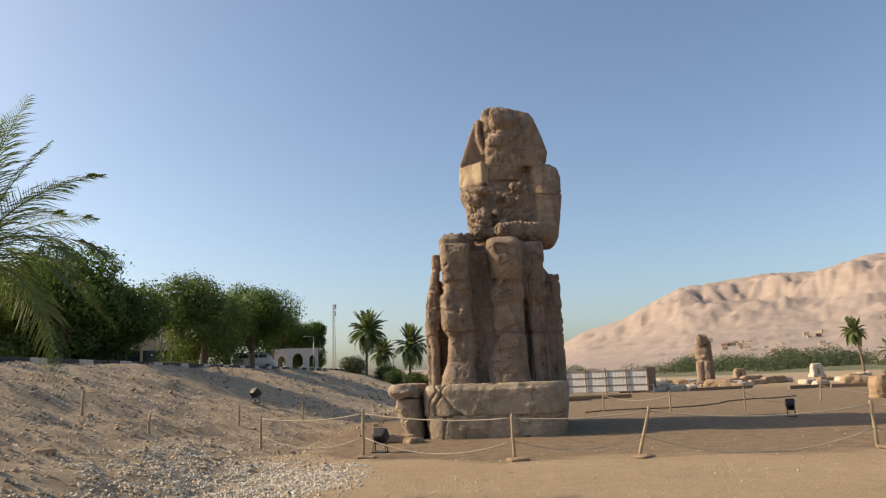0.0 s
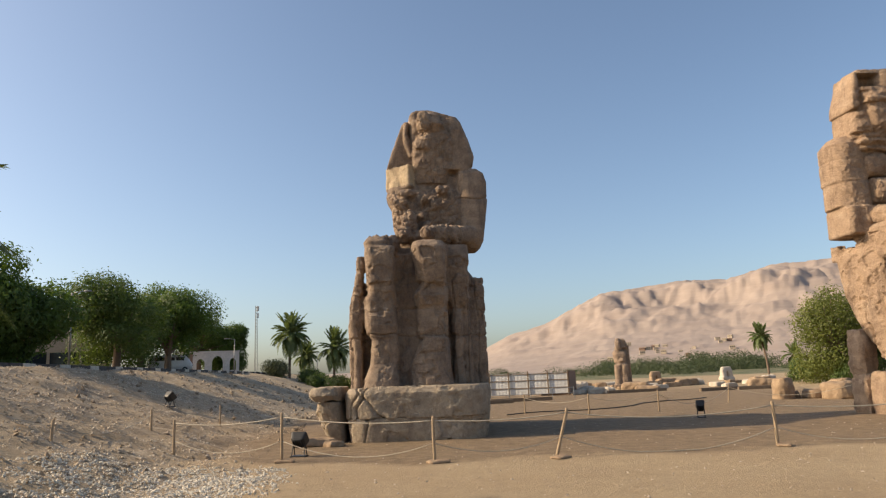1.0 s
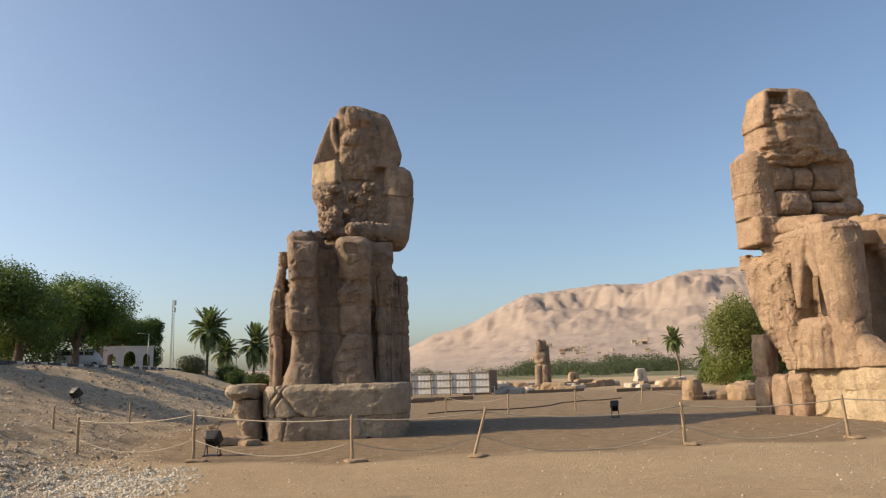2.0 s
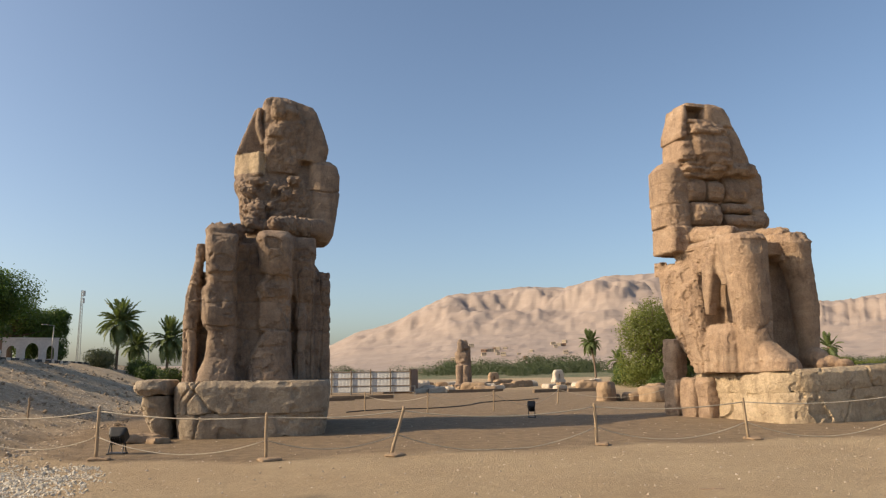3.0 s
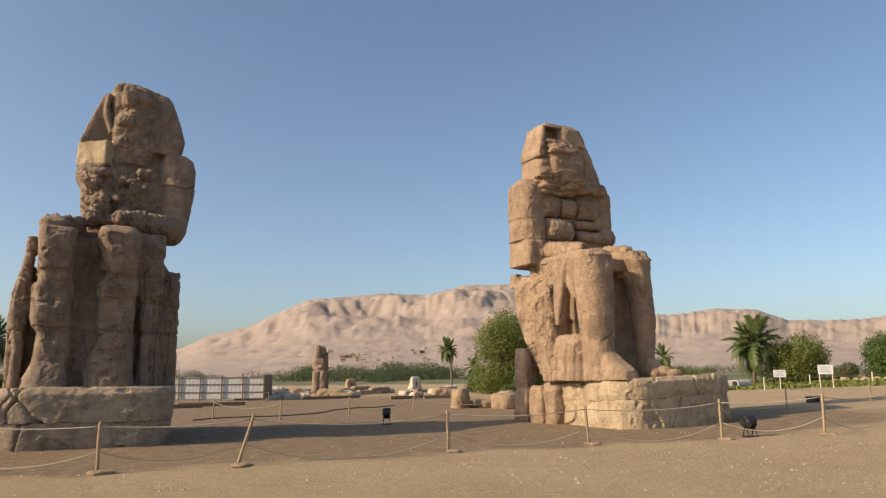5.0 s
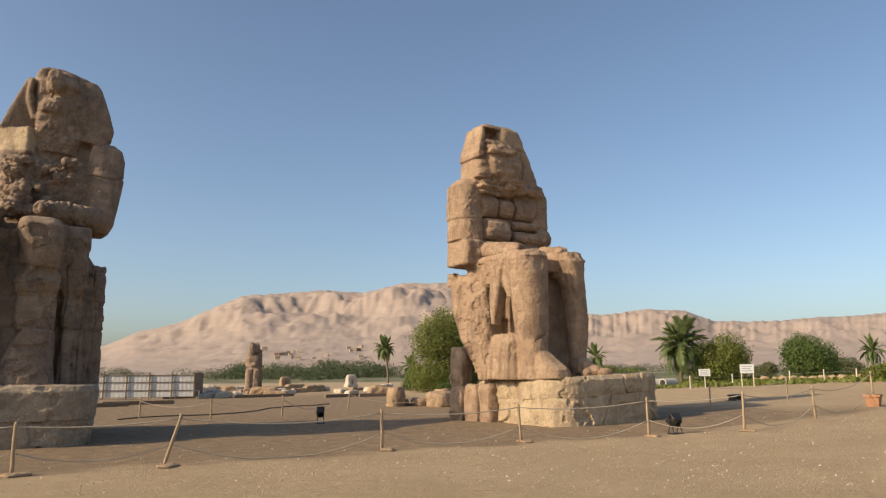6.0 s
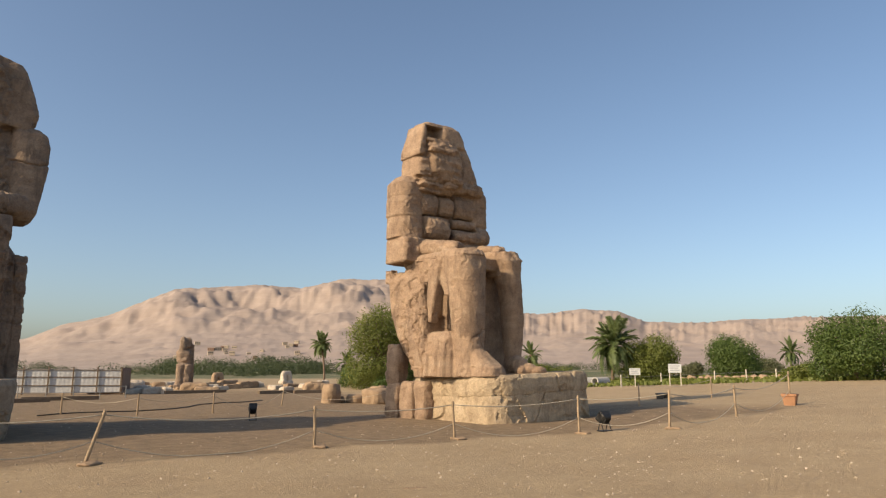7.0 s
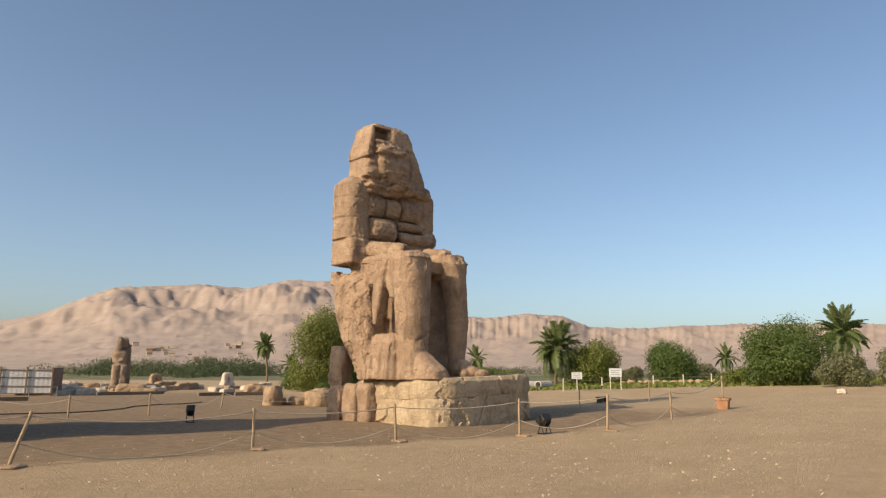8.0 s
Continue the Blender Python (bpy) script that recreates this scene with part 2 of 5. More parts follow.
col = mix(t, 0.5, col, ramp(t, noisy(t, 0.011, 8, 0.7, (1, 1, 5)), [(0.35, (0.25, 0.195, 0.165)), (0.65, (0.37, 0.30, 0.25))]))
t.links.new(col, b.inputs["Base Color"])
bump(t, b, noisy(t, 0.03, 10, 0.75), 0.4, 5.0)
me.materials.append(HILL)
tagged(new("backdrop_hills", me), "bare pinkish limestone desert mountains in haze", "hills", kind="structure")

# ---- the two seated colossi
A_AT, B_AT = pose(2.8, 37.3, 0, 0, 0, -2), pose(28.6, 32.8, 0, 0, 0, -1)


def stack(bm, rows, n=5, seg=28, m=None):
    """A carved mass given level by level: (z, x0, x1, y0, y1)."""
    loft(bm, [((x0 + x1) / 2, (y0 + y1) / 2, z, (x1 - x0) / 2, (y1 - y0) / 2, n) for z, x0, x1, y0, y1 in rows], seg, m)


def lump(bm, c, rx, ry, rz, n=2.6):
    x, y, z = c
    loft(bm, [(x, y, z - rz, rx * 0.45, ry * 0.45, n), (x, y, z - rz * 0.55, rx * 0.9, ry * 0.9, n), (x, y, z, rx, ry, n),
              (x, y, z + rz * 0.6, rx * 0.82, ry * 0.82, n), (x, y, z + rz, rx * 0.35, ry * 0.35, n)], 16)


def statue_a():
    bm = bmesh.new()
    # throne, its shoulders cut back above the seat
    stack(bm, [(2.3, -2.95, 3.12, -1.5, 4.4), (7.55, -2.8, 3.2, -1.5, 4.4), (7.75, -2.7, 3.1, -1.4, 4.3)], 14, 36)
    stack(bm, [(7.6, -2.6, 2.95, -1.2, 4.0), (8.35, -2.5, 2.45, -1.2, 3.6), (9.5, -2.3, 2.42, -1.0, 3.0)], 9, 32)
    stack(bm, [(2.3, 2.3, 3.22, -1.75, 0.5), (7.0, 2.35, 3.2, -1.7, 0.5), (7.75, 2.6, 3.2, -1.4, 0.5)], 9)   # front edge of the throne
    # right leg: knee block, broken step, bulging calf, thin ankle, foot
    stack(bm, [(2.3, -3.0, -1.15, -4.15, -2.2), (2.75, -2.95, -1.2, -4.05, -2.0), (3.25, -2.75, -1.25, -3.85, -1.9), (3.45, -2.66, -1.25, -3.75, -1.9),
               (4.65, -2.58, -1.28, -3.75, -1.9), (4.9, -2.75, -1.3, -3.9, -1.9), (5.3, -2.86, -1.3, -4.0, -1.9), (6.5, -2.92, -1.32, -4.0, -1.9), (6.85, -2.78, -1.34, -4.0, -1.9),
               (7.2, -2.74, -1.34, -4.02, -1.9), (7.32, -2.74, -1.34, -4.22, -1.9), (8.8, -2.82, -1.3, -4.25, -1.6), (9.05, -2.8, -1.3, -4.1, -1.5), (9.18, -2.7, -1.4, -3.8, -1.4)], 4.5, 36)
    stack(bm, [(7.6, -2.75, -1.25, -3.6, 1.2), (9.1, -2.78, -1.2, -3.6, 1.2)], 8)
    # left leg: sound knee, split shin, rubble spreading at its foot
    stack(bm, [(7.0, -0.12, 1.15, -3.85, -1.4), (7.5, -0.2, 1.2, -4.1, -1.4), (8.3, -0.42, 1.2, -4.3, -1.4), (9.0, -0.58, 1.15, -4.3, -1.3), (9.3, -0.5, 1.05, -4.0, -1.2), (9.4, -0.3, 0.9, -3.7, -1.1)], 4, 32)
    stack(bm, [(6.2, -0.42, 1.15, -3.75, -1.4), (6.65, -0.52, 1.2, -3.95, -1.4), (6.95, -0.35, 1.2, -3.85, -1.4), (7.2, -0.15, 1.15, -3.75, -1.4)], 4, 24)
    stack(bm, [(2.3, -0.9, 1.3, -4.0, -1.4), (3.0, -0.92, 1.25, -3.85, -1.4), (3.5, -0.7, 1.2, -3.75, -1.4), (4.6, -0.15, 1.2, -3.7, -1.4), (4.75, -0.38, 1.15, -3.6, -1.4), (5.6, -0.42, 1.15, -3.6, -1.4), (6.5, -0.35, 1.15, -3.65, -1.4)], 4.5, 28)
    stack(bm, [(7.4, -0.4, 1.2, -3.6, 1.2), (9.2, -0.4, 1.3, -3.5, 1.2)], 8)
    stack(bm, [(2.3, -2.2, 0.4, -3.3, 0.5), (4.5, -2.2, 0.3, -3.0, 0.5), (7.2, -2.0, 0.3, -2.9, 0.5), (8.9, -1.7, 0.2, -2.9, 0.5)], 8)       # web between the shins
    stack(bm, [(2.3, -2.0, -0.8, -3.3, -1.5), (2.9, -1.7, -0.9, -2.8, -1.5)], 4, 18)
    stack(bm, [(2.3, 0.6, 2.45, -2.15, 0.0), (5.0, 0.6, 2.4, -2.05, 0.0), (7.2, 0.6, 2.35, -2.1, 0.0)], 9, 28)
    # hip and side of the kilt, with a hanging torn edge
    stack(bm, [(5.9, 1.5, 2.1, -2.3, -0.8), (6.6, 1.15, 2.35, -2.6, -0.8), (8.4, 1.0, 2.4, -2.7, 0.5), (9.35, 0.9, 2.4, -2.4, 0.8)], 5)
    # figures beside the legs
    stack(bm, [(2.3, -3.5, -3.05, -2.9, -1.6), (4.0, -3.45, -3.0, -2.8, -1.6), (5.3, -3.68, -2.95, -2.85, -1.6), (6.3, -3.66, -2.9, -2.9, -1.6), (6.8, -3.55, -2.9, -2.9, -1.6),
               (7.4, -3.4, -2.95, -2.8, -1.6), (8.1, -3.28, -2.9, -2.7, -1.6), (8.2, -3.3, -2.85, -2.7, -1.6), (8.85, -3.28, -2.85, -2.6, -1.6)], 4, 24)
    stack(bm, [(2.3, -3.72, -3.3, -1.9, -0.6), (5.4, -3.78, -3.3, -1.8, -0.6), (6.9, -3.55, -3.1, -1.7, -0.6)], 5, 18)
    stack(bm, [(2.3, -3.3, -2.4, -2.0, -0.8), (7.6, -3.1, -2.4, -2.0, -0.8)], 8, 16)
    stack(bm, [(2.3, 1.35, 1.95, -2.75, -1.4), (4.4, 1.4, 1.9, -2.6, -1.4), (5.4, 1.35, 1.95, -2.65, -1.4), (6.3, 1.45, 1.85, -2.45, -1.4)], 3.5, 20)
    # trunk: broken away on one side, its front a mass of rubble
    stack(bm, [(8.8, -1.3, 2.4, -1.0, 2.4), (10.2, -1.12, 2.35, -0.45, 2.2), (10.95, -1.36, 2.4, -0.4, 2.2), (12.0, -1.42, 2.6, -0.35, 2.2), (12.45, -1.66, 2.7, -0.2, 2.2), (12.75, -1.7, 2.7, 0.1, 2.2),
               (13.2, -1.55, 2.8, 0.3, 2.2), (13.7, -1.42, 2.9, 0.4, 2.2), (14.2, -1.1, 2.8, 0.7, 2.2)], 4.5, 40)
    for c, rx, ry, rz in (((-0.55, -0.75, 11.0), 0.48, 0.42, 0.52), ((-0.85, -0.9, 10.2), 0.5, 0.5, 0.42), ((-0.2, -0.7, 10.1), 0.42, 0.4, 0.35), ((0.95, -0.45, 11.9), 0.3, 0.28, 0.28), ((0.15, -0.5, 11.35), 0.26, 0.24, 0.24),
                          ((-0.95, -0.3, 12.1), 0.45, 0.35, 0.3), ((0.35, -0.5, 12.2), 0.25, 0.22, 0.2), ((1.3, -0.35, 12.75), 0.35, 0.3, 0.25), ((0.6, -0.6, 10.7), 0.35, 0.3, 0.25), ((-0.6, -0.35, 12.6), 0.5, 0.3, 0.22)):
        lump(bm, c, rx, ry, rz)
    # upper arm and the forearm laid on the lap
    stack(bm, [(9.5, 2.5, 3.15, -0.3, 1.4), (9.65, 2.32, 3.36, -0.5, 1.6), (9.95, 2.2, 3.5, -0.6, 1.8), (11.1, 2.2, 3.68, -0.4, 1.9), (12.2, 2.2, 3.84, -0.3, 2.0), (13.3, 2.2, 3.87, -0.2, 2.0), (13.8, 2.2, 3.72, -0.1, 1.9),
               (14.1, 2.2, 3.4, 0.2, 1.8), (14.2, 2.3, 2.95, 0.4, 1.6)], 4, 36)
    limb(bm, (2.9, -0.15, 10.2), (0.1, -2.7, 9.95), 0.50, 0.34, 3)
    stack(bm, [(9.1, -0.45, 0.9, -3.9, -2.2), (9.4, -0.35, 0.8, -3.6, -2.2), (9.5, -0.2, 0.5, -3.2, -2.2)], 4, 20)
    # hand on the other knee and a stub of the forearm
    stack(bm, [(9.1, -2.8, -1.8, -4.0, -2.4), (9.35, -2.86, -1.7, -4.0, -2.3), (9.6, -2.7, -1.75, -3.6, -2.2), (9.75, -2.4, -1.9, -3.2, -2.2)], 3.5, 24)
    limb(bm, (-2.0, -2.8, 9.5), (-1.35, -0.6, 9.75), 0.32, 0.4, 3, 14)
    # head-cloth: straight flaring flap over the sound shoulder, sloping broken top
    stack(bm, [(14.22, -0.15, 2.9, 0.4, 2.3), (14.42, -0.18, 3.2, 0.2, 2.4), (14.85, -0.18, 3.27, 0.15, 2.4), (15.9, -0.25, 2.96, 0.2, 2.4), (16.9, -0.32, 2.62, 0.3, 2.4), (17.22, -0.34, 2.42, 0.4, 2.3),
               (17.5, -0.25, 1.6, 0.4, 2.1), (17.68, 0.05, 0.95, 0.5, 1.8)], 8, 44)
    stack(bm, [(14.42, -1.66, 0.3, 0.75, 2.2), (14.6, -1.6, 0.3, 0.72, 2.2), (16.85, -0.78, 0.3, 0.7, 2.0), (17.1, -0.6, 0.2, 0.8, 1.9)], 12, 36)   # flap on the broken side
    stack(bm, [(13.1, -0.95, 0.8, -0.65, 0.75), (14.4, -0.95, 0.8, -0.65, 0.75)], 14, 36, pose(-0.62, 1.0, 0, 0, 0, -42))                # squared repair block below it
    # battered face
    stack(bm, [(13.3, -0.12, 1.6, 0.1, 1.0), (14.2, -0.18, 1.9, -0.05, 1.0), (14.9, -0.2, 2.1, -0.1, 1.0), (15.7, -0.15, 2.1, -0.2, 1.0), (16.0, 0.02, 2.0, -0.15, 1.0), (16.15, 0.2, 1.9, -0.1, 1.0),
               (16.6, 0.15, 1.6, -0.45, 1.0), (17.1, 0.2, 1.4, -0.35, 1.0), (17.4, 0.35, 1.1, 0.0, 1.0)], 3.4, 36)
    lump(bm, (0.45, -0.3, 16.75), 0.36, 0.3, 0.55, 3.2)
    stack(bm, [(15.2, -0.1, 0.7, -0.3, 0.4), (15.7, 0.0, 0.75, -0.38, 0.4), (15.95, 0.3, 0.8, -0.25, 0.4)], 4, 18)
    stack(bm, [(14.9, -0.38, -0.2, 0.35, 0.9), (15.7, -0.62, -0.3, 0.3, 0.9), (16.2, -0.66, -0.42, 0.3, 0.9), (16.9, -0.6, -0.35, 0.35, 0.9)], 3, 14)   # ear and cloth edge
    stack(bm, [(14.0, 1.7, 2.95, 0.0, 1.0), (14.8, 1.95, 3.1, 0.05, 1.0), (16.4, 1.9, 2.65, 0.1, 1.0)], 5, 24)                              # lit edge of the sound flap

    def carve(p, n):
        q = p + Vector((11.3, 4.1, 7.7))
        push = 0.015 * fbm(q, 0.8, 2) + 0.028 * chips(q, 0.8) + 0.016 * fbm(q, 3.0, 3) + 0.012 * fbm(q, 8.0, 2)
        front = smoothstep(0.7, 0.0, p.y)
        if 9.6 < p.z < 13.1 and p.x < 2.15:
            push += (0.11 * cells(q, 2.0) - 0.09 + 0.08 * chips(q, 1.7) + 0.07 * cells(q, 4.2)) * front
        elif p.z >= 13.1 and -0.25 < p.x < 2.0:
            push += (0.16 * chips(q, 1.2) + 0.06 * fbm(q, 2.2, 3)) * front * smoothstep(17.4, 16.8, p.z)
        elif p.z < 9.0 and p.y < -1.2:
            push -= 0.09 * smoothstep(0.30, 0.36, fbm(q, 0.6, 3)) + 0.06 * smoothstep(0.25, 0.3, fbm(q + Vector((5, 5, 5)), 1.5, 3))
        for zc, k in ((7.28, 0.6), (4.75, 0.8), (6.05, 0.5), (12.25, 1.0)):
            if p.z < 9 or p.x > 2.2:
                push -= 0.11 * k * max(0.0, 1 - abs(p.z - zc + 0.3 * fbm(q, 0.6, 2)) / 0.07)
        if p.x > 1.2 and p.z < 7.6:                       # upright seams of the throne
            for xc in (1.45, 2.2, 2.75):
                push -= 0.08 * max(0.0, 1 - abs(p.x - xc + 0.12 * fbm(q, 0.5, 2)) / 0.07)
        return push
    return weathered(bm, 0.055, carve)


me = statue_a()
me.materials.append(STONE_A)
me.materials.append(STONE_PALE)
for p in me.polygons:                     # the squared repair block is of paler stone
    if p.center.x < -0.12 and p.center.y < 1.5 and 13.2 < p.center.z < 14.38 and p.normal.z > -0.4:
        p.material_index = 1
ob = new("colossal_statue", me)
ob.matrix_world = A_AT
tagged(ob, "seated colossus of dark brown quartzite, face and chest broken away", "statue", "twin colossi")


def statue_b():
    bm = bmesh.new()
    rnd = random.Random(5)
    # throne side slab, eaten away towards its foot at the back
    stack(bm, [(2.35, -2.7, 2.2, -0.7, 0.9), (3.4, -2.78, 2.6, -0.5, 1.7), (4.8, -2.85, 2.7, -0.35, 2.6), (6.2, -2.88, 2.8, -0.3, 3.3), (8.0, -2.88, 2.8, -0.2, 3.6), (8.35, -2.8, 2.8, -0.2, 3.5), (8.75, -2.55, 2.7, 0.3, 3.0)], 9, 44)
    stack(bm, [(8.1, -2.9, -2.3, 2.7, 3.7), (8.95, -2.85, -2.4, 3.0, 3.75)], 7, 16)                                  # standing corner at the back
    stack(bm, [(2.4, -1.4, 2.75, -1.8, 1.0), (8.8, -1.3, 2.6, -1.7, 1.0)], 10)                                        # core behind the shins
    # skirt of rubble beside the near leg, a slab leaning above it, and the hollow between
    stack(bm, [(2.4, -2.95, -1.6, -2.7, -0.2), (3.6, -2.85, -1.6, -2.6, -0.3), (4.6, -2.75, -1.6, -2.5, -0.35), (4.95, -2.5, -1.7, -2.3, -0.5)], 4.5, 28)
    for yc, w in ((-0.75, 0.22), (-1.5, 0.26), (-2.25, 0.22)):
        stack(bm, [(2.4, -3.1, -2.3, yc - w, yc + w), (3.6, -3.0, -2.3, yc - w * 0.8, yc + w * 0.8), (4.5, -2.75, -2.3, yc - w * 0.6, yc + w * 0.5)], 3, 14)
    stack(bm, [(5.5, -2.75, -2.2, -0.95, -0.6), (6.8, -2.85, -2.1, -1.3, -0.6), (8.6, -2.85, -1.9, -1.75, -0.6), (9.15, -2.75, -1.8, -1.8, -0.7)], 5, 20)
    stack(bm, [(7.0, -2.55, -1.4, -2.6, -1.8), (8.2, -2.6, -1.2, -2.7, -1.3), (9.4, -2.5, -1.1, -2.9, -0.9)], 5, 20)
    # near leg: wide knee, full rounded shin, ankle and broad foot
    loft(bm, [(-1.55, -3.05, 2.4, 0.98, 1.0, 3), (-1.58, -3.0, 3.4, 0.86, 0.86, 2.4), (-1.6, -2.95, 4.6, 0.86, 0.88, 2.2), (-1.62, -2.9, 5.8, 0.95, 0.98, 2.2), (-1.66, -2.85, 7.4, 1.0, 1.04, 2.3),
              (-1.72, -2.8, 8.6, 1.06, 1.1, 2.8), (-1.75, -2.75, 9.25, 1.08, 1.06, 3.4), (-1.75, -2.6, 9.62, 0.92, 0.9, 3.4)], 36)
    loft(bm, [(-1.4, -4.0, 2.45, 0.85, 1.35, 3.4), (-1.4, -3.95, 2.95, 0.78, 1.25, 3), (-1.45, -3.6, 3.5, 0.66, 0.8, 2.6), (-1.5, -3.3, 4.0, 0.5, 0.5, 2.5)], 24)
    stack(bm, [(7.9, -2.6, -0.75, -2.9, 1.2), (9.35, -2.65, -0.75, -2.8, 1.2), (9.6, -2.4, -0.9, -2.5, 1.1)], 6)
    # far leg: worn thin below a squared knee, ruined foot
    loft(bm, [(1.85, -3.0, 2.5, 0.62, 0.8, 3), (1.85, -2.95, 3.6, 0.42, 0.5, 2.4), (1.88, -2.9, 4.4, 0.52, 0.6, 2.4), (1.92, -2.88, 5.8, 0.60, 0.7, 2.4), (1.75, -2.85, 7.4, 0.56, 0.75, 2.6),
              (1.55, -2.8, 8.5, 0.62, 0.85, 3.2), (1.45, -2.75, 9.2, 0.74, 0.92, 4), (1.45, -2.6, 9.75, 0.66, 0.82, 4)], 32)
    for c, rx, ry, rz in (((1.7, -3.5, 3.05), 0.62, 0.6, 0.55), ((1.95, -4.1, 2.85), 0.5, 0.5, 0.35), ((2.2, -4.7, 2.75), 0.45, 0.42, 0.26), ((1.5, -4.0, 2.75), 0.45, 0.4, 0.3)):
        lump(bm, c, rx, ry, rz)
    stack(bm, [(8.3, 0.8, 2.1, -2.9, 1.2), (9.55, 0.75, 2.1, -2.7, 1.2), (9.85, 0.9, 2.0, -2.3, 1.0)], 6)
    stack(bm, [(8.6, -0.9, 1.2, -2.7, -0.8), (9.25, -0.9, 1.2, -2.8, -0.8)], 8, 20)                                 # slab bridging the knees
    # rebuilt trunk: core, then single blocks with worn bulging faces
    stack(bm, [(9.2, -2.0, 2.9, 1.5, 3.2), (14.6, -2.0, 2.9, 1.6, 3.2)], 6)

    def block(x0, x1, z0, z1, y0, n=5.5, bulge=0.16, m=None):
        y1, h = 2.2, z1 - z0
        stack(bm, [(z0 + 0.03, x0 + 0.10, x1 - 0.08, y0 + 0.16, y1), (z0 + 0.16 * h, x0 + 0.04, x1 - 0.04, y0 - bulge * 0.4, y1), (z0 + 0.42 * h, x0 + 0.03, x1 - 0.03, y0 - bulge, y1),
                   (z0 + 0.75 * h, x0 + 0.04, x1 - 0.04, y0 - bulge * 0.3, y1), (z1 - 0.05, x0 + 0.08, x1 - 0.12, y0 + 0.2, y1)], n, 28, m)
    for x0, x1, z0, z1, y0 in ((-2.35, -1.05, 12.35, 13.75, 0.85), (-1.0, 0.3, 12.45, 13.75, 0.95), (0.35, 2.2, 12.45, 14.0, 1.0),
                               (-2.1, -0.15, 10.9, 12.3, 0.7), (0.15, 2.2, 11.75, 12.4, 0.95), (0.1, 2.9, 10.85, 11.7, 0.85), (2.1, 3.3, 10.9, 12.1, 0.95),
                               (-1.2, 0.2, 13.8, 14.7, 0.75), (0.2, 2.7, 14.0, 14.95, 0.8), (-2.0, 0.4, 10.3, 10.9, 0.9), (0.2, 2.6, 10.35, 10.85, 0.95)):
        block(x0 + 0.3 + rnd.uniform(-0.04, 0.04), x1 + 0.3, z0, z1, y0 + rnd.uniform(-0.08, 0.08))
    for x0, x1, z0, z1, y0 in ((-2.7, -0.9, 13.75, 14.0, 0.75), (-2.8, -0.7, 14.05, 14.32, 0.55), (-2.6, -0.9, 14.4, 14.62, 0.6), (-0.9, 0.2, 14.1, 14.5, 0.35), (-0.6, 0.5, 14.5, 14.9, 0.3)):   # split ledges under the chin
        stack(bm, [(z0, x0 + 0.36, x1 + 0.24, y0, 2.2), ((z0 + z1) / 2, x0 + 0.3, x1 + 0.3, y0 - 0.1, 2.2), (z1, x0 + 0.38, x1 + 0.25, y0 + 0.06, 2.2)], 5, 24)
    # rounded upper arms in drums, joints open
    for cx, cy, r, zs in ((-2.65, 2.0, 1.0, (10.75, 12.1, 13.35, 14.75)), (2.95, 2.0, 0.88, (12.1, 13.4, 14.85))):
        for z0, z1 in zip(zs, zs[1:]):
            j, top = rnd.uniform(-0.05, 0.05), z1 == zs[-1]
            loft(bm, [(cx + j, cy, z0 + 0.02, r * 0.96, r * 1.11, 2.5), (cx + j, cy, z0 + 0.06, r, r * 1.15, 2.5), (cx + j, cy, z1 - (0.55 if top else 0.07), r * 0.98, r * 1.12, 2.5),
                      (cx + j + (0.12 if cx < 0 else -0.12) * top, cy, z1 - 0.03, r * (0.62 if top else 0.95), r * (0.7 if top else 1.09), 2.5)], 32)
    stack(bm, [(9.2, -3.42, -1.85, 0.75, 2.9), (9.28, -3.48, -1.75, 0.65, 2.95), (10.66, -3.42, -1.75, 0.7, 2.95), (10.73, -3.36, -1.85, 0.8, 2.8)], 9, 32)   # elbow block
    stack(bm, [(8.6, -2.7, -1.6, 0.5, 1.9), (9.25, -2.8, -1.5, 0.4, 1.9)], 6, 20)
    # forearms on the lap
    limb(bm, (-1.9, 0.7, 10.15), (-1.7, -2.2, 9.75), 0.52, 0.42, 2.4, 20)
    limb(bm, (2.4, 0.6, 10.2), (1.5, -2.4, 9.85), 0.5, 0.36, 2.6)
    # head-cloth flaring down to the shoulders; open niche above the brow
    stack(bm, [(14.5, -2.6, 2.75, 0.9, 2.7), (15.3, -2.58, 2.55, 0.8, 2.8), (16.4, -2.45, 2.0, 0.75, 2.8), (17.15, -2.25, 1.6, 0.8, 2.8)], 7, 44)
    stack(bm, [(16.0, -2.62, -2.15, 0.55, 2.6), (16.3, -2.62, -2.1, 0.5, 2.6), (18.15, -2.1, -1.85, 0.75, 2.5)], 8, 20)                          # thin flap with a sharp edge
    stack(bm, [(17.0, -2.1, 1.45, 1.6, 2.8), (18.3, -1.8, 1.2, 1.6, 2.6)], 8, 32)
    stack(bm, [(17.0, -0.75, 1.45, 0.65, 2.6), (17.75, -0.7, 1.3, 0.7, 2.5), (18.2, -0.6, 1.0, 0.8, 2.4), (18.45, -0.4, 0.6, 1.0, 2.2)], 5, 28)
    stack(bm, [(18.14, -1.98, 0.5, 0.85, 2.5), (18.42, -1.75, 0.4, 0.95, 2.4)], 6, 28)
    stack(bm, [(17.0, -2.05, 0.0, 0.45, 1.2), (17.22, -1.95, -0.1, 0.5, 1.2)], 5, 24)                                                              # brow ledge
